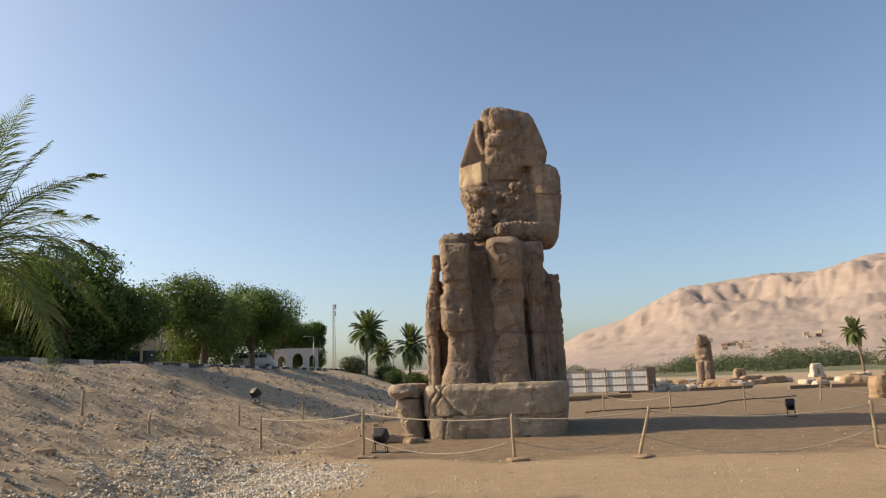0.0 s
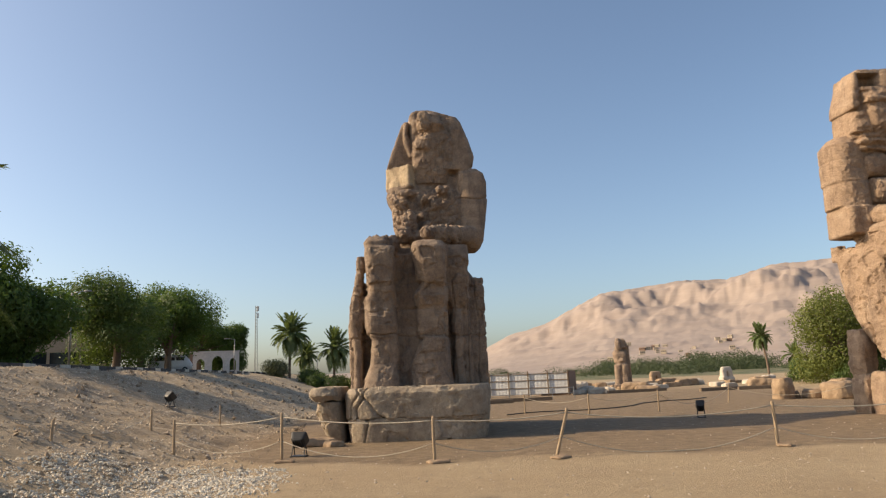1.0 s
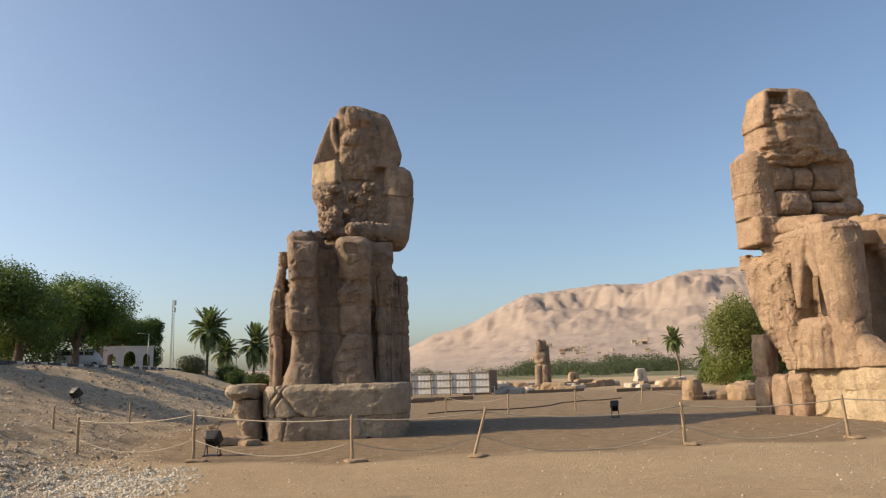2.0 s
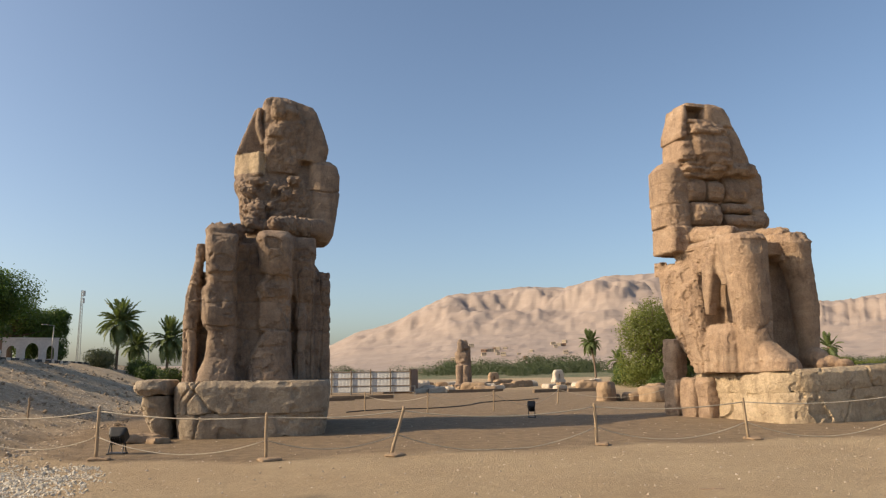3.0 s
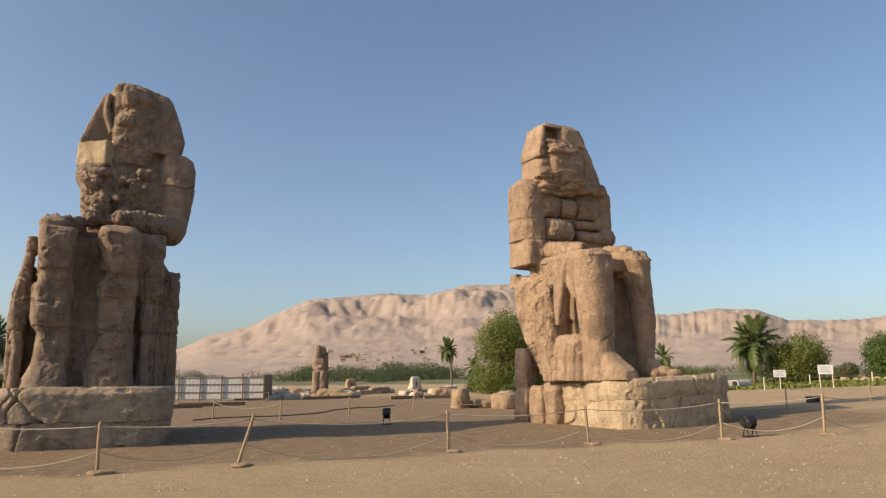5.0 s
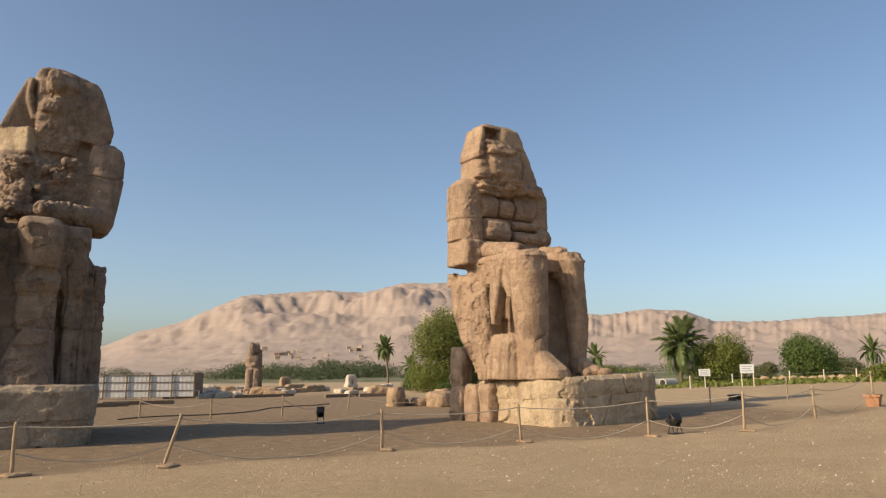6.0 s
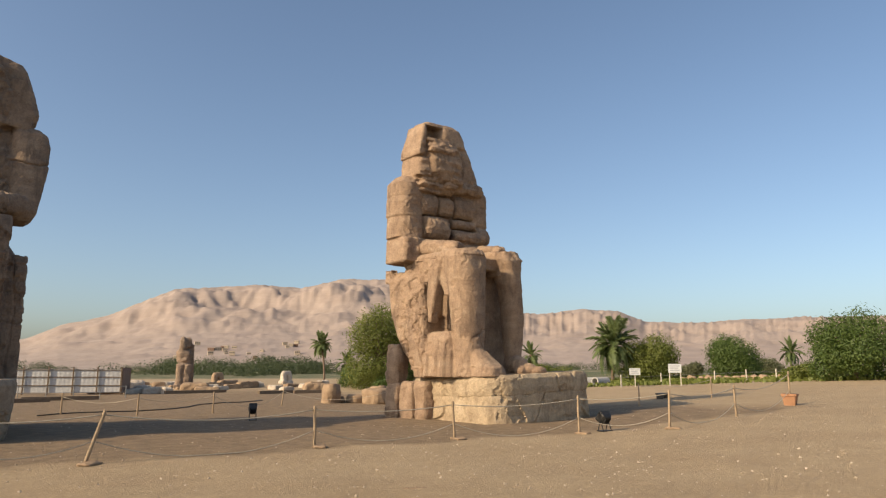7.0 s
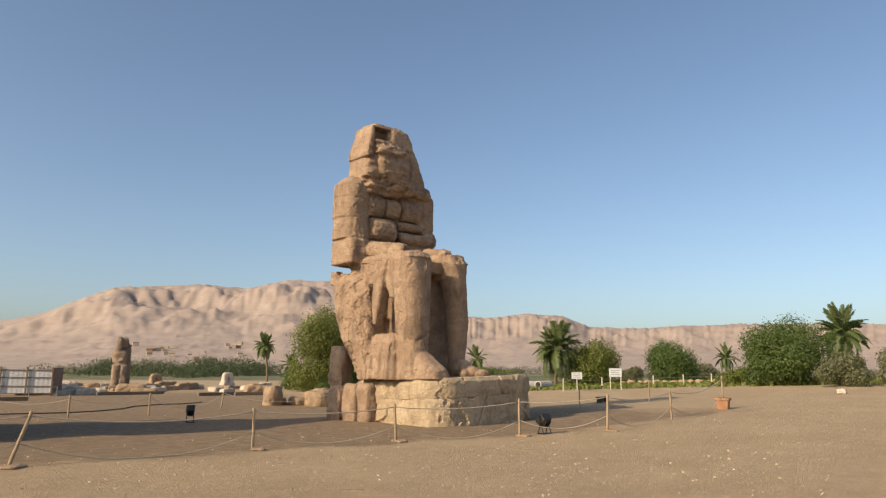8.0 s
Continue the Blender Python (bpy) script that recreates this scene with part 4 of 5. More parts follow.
for n, (az, r, h, s, leaf, seed, text) in enumerate((
        (-33.0, 62, 9.0, 5.6, LEAF_DARK, 3, "dense dark green fig tree beyond the road"),
        (-28.4, 58, 9.6, 4.8, LEAF_DARK, 4, "tall dark green fig tree beyond the road"),
        (-25.2, 60, 7.6, 4.2, LEAF_DARK, 5, "dark green fig tree with a low crown"),
        (-18.9, 82, 11.6, 6.0, LEAF_MID, 6, "large bright green fig tree beyond the road"),
        (-17.2, 94, 12.0, 5.6, LEAF_DARK, 11, "dark green fig tree joined to its neighbours"),
        (-15.4, 90, 11.2, 6.0, LEAF_DARK, 7, "broad dark green fig tree beside the road"),
        (-13.2, 128, 14.2, 7.2, LEAF_DARK, 8, "broad dark green fig tree by the arches"),
        (-11.0, 132, 10.6, 4.2, LEAF_DARK, 9, "small dark green fig tree at the end of the row"))):
    broad_tree(stand(az, r, sink=0.1), seed, h, s, leaf, text, group="roadside trees", leaves=24000, size=0.17)

palm(stand(-6.45, 128), 21, 7.2, 4.5, 58, 24, "date palm with a full green crown", width=0.10)
palm(stand(-3.0, 126), 22, 6.6, 4.0, 52, 24, "slender date palm behind the statue", width=0.10)
palm(stand(-5.3, 134), 23, 4.2, 3.0, 46, 20, "short date palm among shrubs", width=0.10)
for az, r, h, s, leaf, seed, text in ((-7.6, 120, 3.4, 3.4, LEAF_GREY, 31, "dusty grey-green shrub by the road"),
                                      (-5.0, 122, 3.6, 3.0, LEAF_MID, 32, "green shrub below the palms"),
                                      (-3.9, 118, 2.8, 2.6, LEAF_MID, 33, "low green shrub below the palms"),
                                      (-1.7, 84, 4.2, 2.3, LEAF_LIGHT, 34, "bright yellow-green bush behind the pedestal")):
    broad_tree(stand(az, r), seed, h, s, leaf, text, "bush", "roadside bushes", 5500, 0.15, True)


def street_lamp(at, h, text):
    lamp = thing("street_lamp", at, text, "street lamp")
    bm = bmesh.new()
    rod(bm, (0, 0, -0.3), (0, 0, h), 0.09, 0.055, 10)
    part("pole", bm, GREY_METAL, lamp, flat=False)
    bm = bmesh.new()
    rod(bm, (0, 0, h - 0.05), (1.1, 0, h + 0.12), 0.035, 0.03, 8)
    part("arm", bm, GREY_METAL, lamp, flat=False)
    bm = bmesh.new()
    loft(bm, [(1.25, 0, h + 0.05, 0.34, 0.12, 3), (1.25, 0, h + 0.17, 0.28, 0.09, 3)], 12)
    part("lamp_head", bm, GREY_METAL, lamp, flat=False)


street_lamp(stand(-21.95, 66), 6.6, "tall grey steel street lamp beside the road")
street_lamp(stand(-10.6, 112, 180), 5.2, "grey steel street lamp by the arched wall")
street_lamp(stand(-4.3, 126, 90), 5.6, "thin grey lamp post between the palms")

# lattice mast
mast = thing("radio_mast", stand(-9.0, 150), "thin grey steel lattice mast with antennas", "mast")
bm = bmesh.new()
H, legs = 14.2, [Vector((0.42 * math.cos(a), 0.42 * math.sin(a), 0)) for a in (0.5, 2.6, 4.7)]
for p in legs:
    rod(bm, p + Vector((0, 0, -0.3)), p * 0.45 + Vector((0, 0, H)), 0.05, 0.04, 5)
part("mast_legs", bm, GREY_METAL, mast)
bm = bmesh.new()
for k in range(22):
    s0, s1 = k / 22, (k + 1) / 22
    for i in range(3):
        p, q = legs[i] * (1 - 0.55 * s0), legs[(i + 1) % 3] * (1 - 0.55 * s1)
        rod(bm, p + Vector((0, 0, H * s0)), q + Vector((0, 0, H * s1)), 0.025, 0.025, 4)
part("bracing", bm, GREY_METAL, mast)
for z, r in ((H - 0.6, 0.22), (H - 2.0, 0.16)):
    bm = bmesh.new()
    loft(bm, [(0.35, 0, z - 0.5, r, 0.10, 4), (0.35, 0, z + 0.5, r, 0.10, 4)], 10)
    part("antenna", bm, WHITE_SHEET, mast)

# minibus on the road
van = thing("minibus", pose(-25.0, 92.0, 4.55, 0, 0, 22), "white minibus with dark windows parked on the road", "minibus")
bm = bmesh.new()
loft(bm, [(0, 0, 0.32, 2.55, 0.92, 9), (0, 0, 0.9, 2.6, 0.95, 9), (-0.1, 0, 1.3, 2.45, 0.93, 8), (-0.25, 0, 2.0, 2.15, 0.84, 7), (-0.3, 0, 2.12, 1.95, 0.74, 6)], 32)
part("body", bm, VAN_WHITE, van, flat=False)
for x0, x1, s in ((0.55, 1.5, 1), (-0.65, 0.4, 1), (-1.9, -0.8, 1), (0.55, 1.5, -1), (-0.65, 0.4, -1), (-1.9, -0.8, -1)):
    bm = bmesh.new()
    box(bm, x0, x1, 0.86 * s - 0.05, 0.86 * s + 0.05, 1.28, 1.85)
    part("side_window", bm, GLASS_DARK, van)
bm = bmesh.new()
box(bm, 1.98, 2.25, -0.75, 0.75, 1.25, 1.85, pose(0, 0, 0, 0, -8))
part("windscreen", bm, GLASS_DARK, van)
bm = bmesh.new()
box(bm, -2.48, -2.40, -0.7, 0.7, 1.25, 1.8)
part("rear_window", bm, GLASS_DARK, van)
for x in (-1.55, 1.6):
    for y in (-0.86, 0.86):
        bm = bmesh.new()
        loft(bm, [(0, 0, -0.11, 0.30, 0.30, 2), (0, 0, -0.06, 0.34, 0.34, 2), (0, 0, 0.06, 0.34, 0.34, 2), (0, 0, 0.11, 0.30, 0.30, 2)], 18, pose(x, y, 0.32, 90))
        w = part("wheel", bm, RUBBER, van)
        bm = bmesh.new()
        loft(bm, [(0, 0, -0.125, 0.17, 0.17, 2), (0, 0, 0.125, 0.17, 0.17, 2)], 14, pose(x, y, 0.32, 90))
        part("rim", bm, GREY_METAL, w)
for y in (-0.65, 0.65):
    bm = bmesh.new()
    box(bm, 2.5, 2.60, y - 0.16, y + 0.16, 0.72, 0.90)
    part("headlight", bm, LAMP_GLASS, van)

# pale wall with three arches beside the road, and a low brown wall joined to it
arches = thing("arched_wall", pose(-31.6, 117.5, 4.5, 0, 0, 12), "pale plastered wall pierced by three pointed arches", "wall")


def arch_outline(x0, x1, spring, peak, n=8):
    c, w = (x0 + x1) / 2, (x1 - x0) / 2
    left = [(x0 + w * (1 - math.cos(math.pi / 2 * k / n)), spring + (peak - spring) * math.sin(math.pi / 2 * k / n)) for k in range(n + 1)]
    return [(x0, 0.0)] + left + [(2 * c - x, z) for x, z in reversed(left[:-1])] + [(x1, 0.0)]


def arch_bay(bm, x0, x1, a0, a1, base, spring, peak, top, d):
    """A wall bay from x0 to x1 with one open arch; the opening goes through."""
    line = [(x, z + base if z == 0 else z) for x, z in arch_outline(a0, a1, spring, peak)]
    for y, flip in ((-d, False), (d, True)):
        inner = [bm.verts.new((x, y, z)) for x, z in line]
        outer = [bm.verts.new((x, y, z)) for x, z in ([(x0, base)] + [(x0 + (x1 - x0) * k / (len(line) - 3), top) for k in range(len(line) - 2)] + [(x1, base)])]
        for k in range(len(line) - 1):
            f = [inner[k], inner[k + 1], outer[k + 1], outer[k]]
            bm.faces.new(f if flip else f[::-1])
        if y < 0:
            front, fo = inner, outer
    for k in range(len(line) - 1):
        bm.faces.new((front[k], front[k + 1], inner[k + 1], inner[k]))
        bm.faces.new((fo[k], outer[k], outer[k + 1], fo[k + 1]))


for k, (x0, x1, half) in enumerate(((3.0, 5.4, 0.62), (5.4, 8.2, 0.85), (8.2, 10.2, 0.5))):
    bm = bmesh.new()
    c = (x0 + x1) / 2
    arch_bay(bm, x0, x1, c - half, c + half, 0.0, 1.7, 2.5 if k != 1 else 2.9, 3.5, 0.18)
    box(bm, x0, x1, -0.17, 0.17, -0.5, 0.55)
    part("arch_bay", bm, PALE_PLASTER, arches)
bm = bmesh.new()
box(bm, -1.2, 3.0, -0.2, 0.2, -0.5, 3.3)
part("wall_panel", bm, BROWN_WALL, arches, "brown painted plain stretch of wall")
bm = bmesh.new()
box(bm, -1.3, 10.3, -0.26, 0.26, 3.504, 3.7)
part("coping", bm, PALE_PLASTER, arches)


def flat_house(at, w, d, h, material, text, floors=1, bays=3, group="", parapet=0.4):
    """A plain flat-roofed house: walls, roof slab with parapet, a door and inset windows."""
    house = thing("house", at, text, "house", group)
    bm = bmesh.new()
    box(bm, -w / 2, w / 2, -d / 2, d / 2, -1.5, h)
    part("wall", bm, material, house)
    bm = bmesh.new()
    for x0, x1, y0, y1 in ((-w / 2 - 0.1, w / 2 + 0.1, -d / 2 - 0.1, -d / 2 + 0.2), (-w / 2 - 0.1, w / 2 + 0.1, d / 2 - 0.2, d / 2 + 0.1),
                           (-w / 2 - 0.1, -w / 2 + 0.2, -d / 2 + 0.2, d / 2 - 0.2), (w / 2 - 0.2, w / 2 + 0.1, -d / 2 + 0.2, d / 2 - 0.2)):
        box(bm, x0, x1, y0, y1, h + 0.004, h + parapet)
    part("roof", bm, material, house)
    for f in range(floors):
        z = h / floors * f + h / floors * 0.42
        for k in range(bays):
            x = -w / 2 + w * (k + 0.5) / bays
            bm = bmesh.new()
            box(bm, x - w * 0.09, x + w * 0.09, -d / 2 - 0.05, -d / 2 + 0.1, z, z + h / floors * 0.36)
            part("window", bm, GLASS_DARK, house)
    return house


flat_house(stand(-24.3, 100, 24), 17, 9, 7.8, PLASTER, "plain beige two-storey building behind the trees", 2, 5)
flat_house(stand(-34.5, 66, 32), 14, 7, 4.6, BROWN_WALL, "low brown plastered building behind the fig trees", 1, 4)

# ---- stuff: chippings on the bank, pebbles on the sand
def scatter(name, rng, count, where, sizes, material, label, category):
    vs, fs = [], []
    base = [(1, 0, 0), (-1, 0, 0), (0, 1, 0), (0, -1, 0), (0, 0, 0.8), (0, 0, -0.5)]
    tri = [(0, 2, 4), (2, 1, 4), (1, 3, 4), (3, 0, 4), (2, 0, 5), (1, 2, 5), (3, 1, 5), (0, 3, 5)]
    for _ in range(count):
        x, y, s = where(rng)
        if s <= 0:
            continue
        r = s * (sizes[0] + (sizes[1] - sizes[0]) * rng.random() ** 3)
        turn = Euler((rng.uniform(0, 6), rng.uniform(0, 6), rng.uniform(0, 6))).to_matrix()
        z = gz(x, y)
        i = len(vs)
        for bx, by, bz in base:
            j = rng.uniform(0.7, 1.3)
            p = turn @ Vector((bx * r * j, by * r * j * 0.8, bz * r * j))
            vs.append((x + p.x, y + p.y, z + p.z * 0.75 + r * 0.15))
        fs += [(i + p, i + q, i + s2) for p, q, s2 in tri]
    me = bpy.data.meshes.new(name)
    me.from_pydata(vs, [], fs)
    me.materials.append(material)
    tagged(new(name, me), label, category, kind="stuff")


def rubble_material(name, c0, c1):
    m, t, b = mat(name, 0.95)
    g = t.nodes.new("ShaderNodeNewGeometry")
    col = ramp(t, g.outputs["Random Per Island"], [(0.0, c0), (1.0, c1)])
    col = mix(t, 0.4, col, ramp(t, noisy(t, 12.0), [(0.3, tuple(v * 0.6 for v in c0)), (0.7, c1)]))
    t.links.new(col, b.inputs["Base Color"])
    return m


CHIPS = rubble_material("limestone_chips", (0.36, 0.28, 0.19), (0.70, 0.59, 0.46))
PALE_CHIPS = rubble_material("whitish_chips", (0.46, 0.40, 0.31), (0.76, 0.69, 0.57))
RUBBLE = rubble_material("brown_rubble", (0.16, 0.115, 0.07), (0.44, 0.35, 0.25))
PEBBLE = rubble_material("pebbles", (0.30, 0.23, 0.16), (0.58, 0.48, 0.38))


def on_bank(rng):
    while True:
        x, y = rng.uniform(-21, 4), 13 + 85 * rng.random() ** 1.8
        d = gravel_at(x, y) * (1.0 if y < 60 else 0.6)
        if rng.random() < d * (0.35 + 0.65 * smoothstep(-0.25, 0.35, noise.fractal(Vector((x, y, 3)) * 0.4, 1, 2, 3))):
            return x, y, 1.0


def on_sand(rng):
    a, r = rng.uniform(-20, 75), 11 + 45 * rng.random() ** 1.5
    x, y = polar(a, r)
    clear = all(((x - cx) ** 2 + (y - cy) ** 2) > 36 for cx, cy in ((2.8, 37), (29, 32.5)))
    return x, y, 1.0 if clear else 0.0


scatter("gravel", random.Random(2), 34000, on_bank, (0.018, 0.095), CHIPS, "pale limestone chippings and rubble over the bank", "gravel")


def on_patch(rng):
    a, d = rng.uniform(0, 6.2832), math.sqrt(rng.random())
    x, y = -6.4 + 4.4 * d * math.cos(a), 21.2 + 5.8 * d * math.sin(a)
    return x, y, 1.0 if rng.random() < smoothstep(1.0, 0.6, d + 0.35 * noise.fractal(Vector((x, y, 4)) * 0.5, 1, 2, 3)) else 0.0


def on_slope(rng):
    x, y = rng.uniform(-21.5, -4), 15 + 90 * rng.random() ** 1.5
    return x, y, (0.8 + y / 60) if rng.random() < 0.25 + noise.fractal(Vector((x, y, 8)) * 0.35, 1, 2, 3) else 0.0


scatter("white_gravel", random.Random(12), 15000, on_patch, (0.025, 0.085), PALE_CHIPS, "dense patch of whitish limestone chippings", "gravel")
scatter("rubble", random.Random(13), 7000, on_slope, (0.04, 0.15), RUBBLE, "brown rubble strewn over the rough bank", "rubble")
scatter("pebbles", random.Random(3), 4200, on_sand, (0.01, 0.06), PEBBLE, "small pale pebbles scattered over the sand", "pebbles")

# ---- rope fence round the precinct
FRONT = [(-7.6, 29.1, 1.35, 0, 0), (-3.2, 26.6, 1.75, 0.02, 0), (2.1, 24.2, 1.5, 0, 0), (6.15, 23.8, 1.6, 0.48, 0.1), (13.9, 23.7, 1.5, -0.06, 0),
         (19.9, 22.8, 1.55, -0.12, 0), (26.0, 21.3, 1.7, -0.04, 0), (29.6, 19.0, 1.75, 0.06, 0), (37.1, 19.8, 1.65, -0.08, 0), (46.15, 21.05, 2.1, 0, 0)]
BACK = [(10.4, 48.4, 1.3, 0, 0), (13.9, 45.2, 1.3, 0, 0), (18.3, 44.6, 1.35, 0.03, 0), (25.8, 50.0, 1.3, 0.15, 0), (33.5, 46.5, 1.35, 0, 0), (43.2, 30.2, 1.5, 0, 0), (51.9, 29.7, 1.6, 0, 0)]
BANK = [(-13.5, 26.4, 0.95, 0.05, 0), (-11.1, 26.6, 0.8, 0.05, 0), (-9.8, 33.6, 0.95, 0, 0), (-8.5, 41.9, 1.1, 0, 0)]


def tube(bm, pts, r, seg=6):
    """A continuous round cord through points."""
    loops = []
    for k, p in enumerate(pts):
        d = (pts[min(k + 1, len(pts) - 1)] - pts[max(k - 1, 0)]).normalized()
        side = d.cross(Vector((0, 0, 1))).normalized()
        up = side.cross(d)
        loops.append([bm.verts.new(p + side * r * math.cos(6.2832 * i / seg) + up * r * math.sin(6.2832 * i / seg)) for i in range(seg)])
    for a, b in zip(loops, loops[1:]):
        for i in range(seg):
            bm.faces.new((a[i], a[(i + 1) % seg], b[(i + 1) % seg], b[i]))
    bm.faces.new(reversed(loops[0]))
    bm.faces.new(loops[-1])


def rope_fence(posts, ropes, text, rad=0.055):
    fence = thing("rope_fence", Matrix.Identity(4), text, "fence", "rope fences")
    rng = random.Random(len(posts))
    tops = []
    for x, y, h, lx, ly in posts:
        z = gz(x, y)
        bm = bmesh.new()
        q = Vector((x + lx, y + ly, z + h))
        p = Vector((x - lx * 0.15, y, z - 0.25))
        m = Matrix.Translation(p) @ (q - p).to_track_quat("Z", "Y").to_matrix().to_4x4()
        L = (q - p).length
        loft(bm, [(rng.uniform(-0.012, 0.012), rng.uniform(-0.012, 0.012), L * s, rad * k, rad * k, 2.6) for s, k in ((0, 1), (0.3, 1.02), (0.6, 0.94), (0.97, 0.9), (1.0, 0.7))], 8, m)
        part("post", bm, POST_WOOD, fence, flat=False)
        tops.append((p, q))
    for frac, sag, r in ropes:
        for (p0, q0), (p1, q1) in zip(tops, tops[1:]):
            a, b = p0.lerp(q0, frac), p1.lerp(q1, frac)
            s = sag * rng.uniform(0.7, 1.25) * min(1.6, (b - a).length / 6)
            bm = bmesh.new()
            pts = []
            for k in range(15):
                f = k / 14
                v = a.lerp(b, f)
                v.z = max(v.z - s * 4 * f * (1 - f), gz(v.x, v.y) + r + 0.01)
                pts.append(v)
            tube(bm, pts, r)
            part("rope", bm, ROPE, fence, flat=False)
    return fence


rope_fence(FRONT, ((0.92, 0.22, 0.022), (0.5, 0.55, 0.018)), "weathered wooden posts with two slack ropes on the sand")
rope_fence(BACK[:5], ((0.85, 0.5, 0.016),), "row of wooden posts with a slack rope behind the statues", 0.05)
rope_fence(BACK[5:], ((0.9, 0.25, 0.016),), "wooden posts and rope beside the pedestal", 0.05)
rope_fence(BANK, ((0.8, 0.5, 0.014),), "short dark posts with a thin rope on the gravel bank", 0.05)

for k, (x, y, *_r) in enumerate(FRONT[1:8]):
    boulder(x + 0.12, y - 0.1, 0.24, SANDSTONE, "flat stone wedged at the foot of a post", 40 + k, (1.5, 1.0, 0.30), 20 * k, name="footing_stone", group="post footings")


# ---- floodlights
def floodlight(at, text, w=0.66, tilt=-48):
    f = thing("floodlight", at, text, "floodlight", "floodlights")
    for x in (-w * 0.40, w * 0.40):
        bm = bmesh.new()
        rod(bm, (x, -0.16, 0), (x * 0.95, 0.05, 0.52), 0.022, 0.022, 6)
        rod(bm, (x, 0.22, 0), (x * 0.95, 0.05, 0.52), 0.022, 0.022, 6)
        part("leg", bm, BLACK_METAL, f)
    bm = bmesh.new()
    box(bm, -w * 0.48, w * 0.48, -0.2, 0.25, 0.0, 0.05)
    part("base_plate", bm, BLACK_METAL, f)
    m = pose(0, 0.05, 0.62, tilt)
    bm = bmesh.new()
    loft(bm, [(0, 0, -0.20, w * 0.30, 0.20, 6), (0, 0, -0.12, w * 0.42, 0.24, 7), (0, 0, 0.13, w * 0.5, 0.27, 8), (0, 0, 0.17, w * 0.5, 0.27, 8)], 24, m)
    h = part("housing", bm, BLACK_METAL, f)
    bm = bmesh.new()
    box(bm, -w * 0.44, w * 0.44, -0.225, 0.225, 0.174, 0.184, m)
    part("lens", bm, LAMP_GLASS, h)
    for k in range(5):
        bm = bmesh.new()
        x = -w * 0.24 + w * 0.12 * k
        box(bm, x - 0.008, x + 0.008, -0.17, 0.17, -0.27, -0.19, m)
        part("cooling_fin", bm, BLACK_METAL, h)
    return f


for x, y, turn, text in ((-2.75, 28.3, -15, "black box floodlight on a low stand aimed at the statue"), (27.6, 21.1, -8, "black box floodlight on a low stand by the fence"),
                         (17.8, 37.6, -20, "black floodlight on a stand inside the rope"), (-12.0, 44.4, -40, "black floodlight standing on the gravel bank"),
                         (4.9, 60.5, 20, "black floodlight far behind the first pedestal")):
    floodlight(pose(x, y, gz(x, y), 0, 0, turn), text, 0.46 if x > 10 and y > 30 else 0.62)

# long low plinth lights lying in the shadow of the second colossus
bench = thing("low_bench", pose(50.9, 33.4, gz(50.9, 33.4), 0, 0, 20), "low dark metal bench on two feet", "bench")
bm = bmesh.new()
box(bm, -1.1, 1.1, -0.3, 0.3, 0.36, 0.44)
part("seat", bm, BLACK_METAL, bench)
for x in (-0.85, 0.85):
    bm = bmesh.new()
    box(bm, x - 0.06, x + 0.06, -0.26, 0.26, -0.05, 0.357)
    part("leg", bm, BLACK_METAL, bench)

# planter round the foot of a post
px, py = 46.15, 21.05
pot = thing("planter", pose(px, py, gz(px, py), 0, 0, 15), "square tapered terracotta planter round a post", "planter")
bm = bmesh.new()
loft(bm, [(0, 0, -0.03, 0.33, 0.33, 9), (0, 0, 0.55, 0.42, 0.42, 9), (0, 0, 0.56, 0.47, 0.47, 9), (0, 0, 0.70, 0.47, 0.47, 9)], 20)
part("tub", bm, TERRACOTTA, pot)
bm = bmesh.new()
loft(bm, [(0, 0, 0.68, 0.40, 0.40, 9), (0, 0, 0.712, 0.40, 0.40, 9)], 20)
part("soil", bm, BARK, pot)

# ---- fallen masonry
for lx, ly, lz, st, turn, text in ((-2.55, 2.5, 0, (0.62, 0.62, 1.55), 4, "squared golden block set behind the pedestal"), (-2.35, 1.2, 0, (0.65, 0.72, 1.6), -3, "upright golden block butted against the pedestal"),
                                  (-2.35, 0.0, 0, (0.55, 0.55, 1.6), 2, "golden block closing the pedestal's side"), (-2.6, 2.55, 2.05, (0.52, 0.55, 1.75), 8, "tall narrow golden block standing on another")):
    p = B_AT @ Vector((lx, ly, lz))
    boulder(p.x, p.y, 1.0, STONE_B, text, 200 + int(lx * 10 + ly * 7), st, turn, group="pedestal blocks", square=8.0, z=p.z)
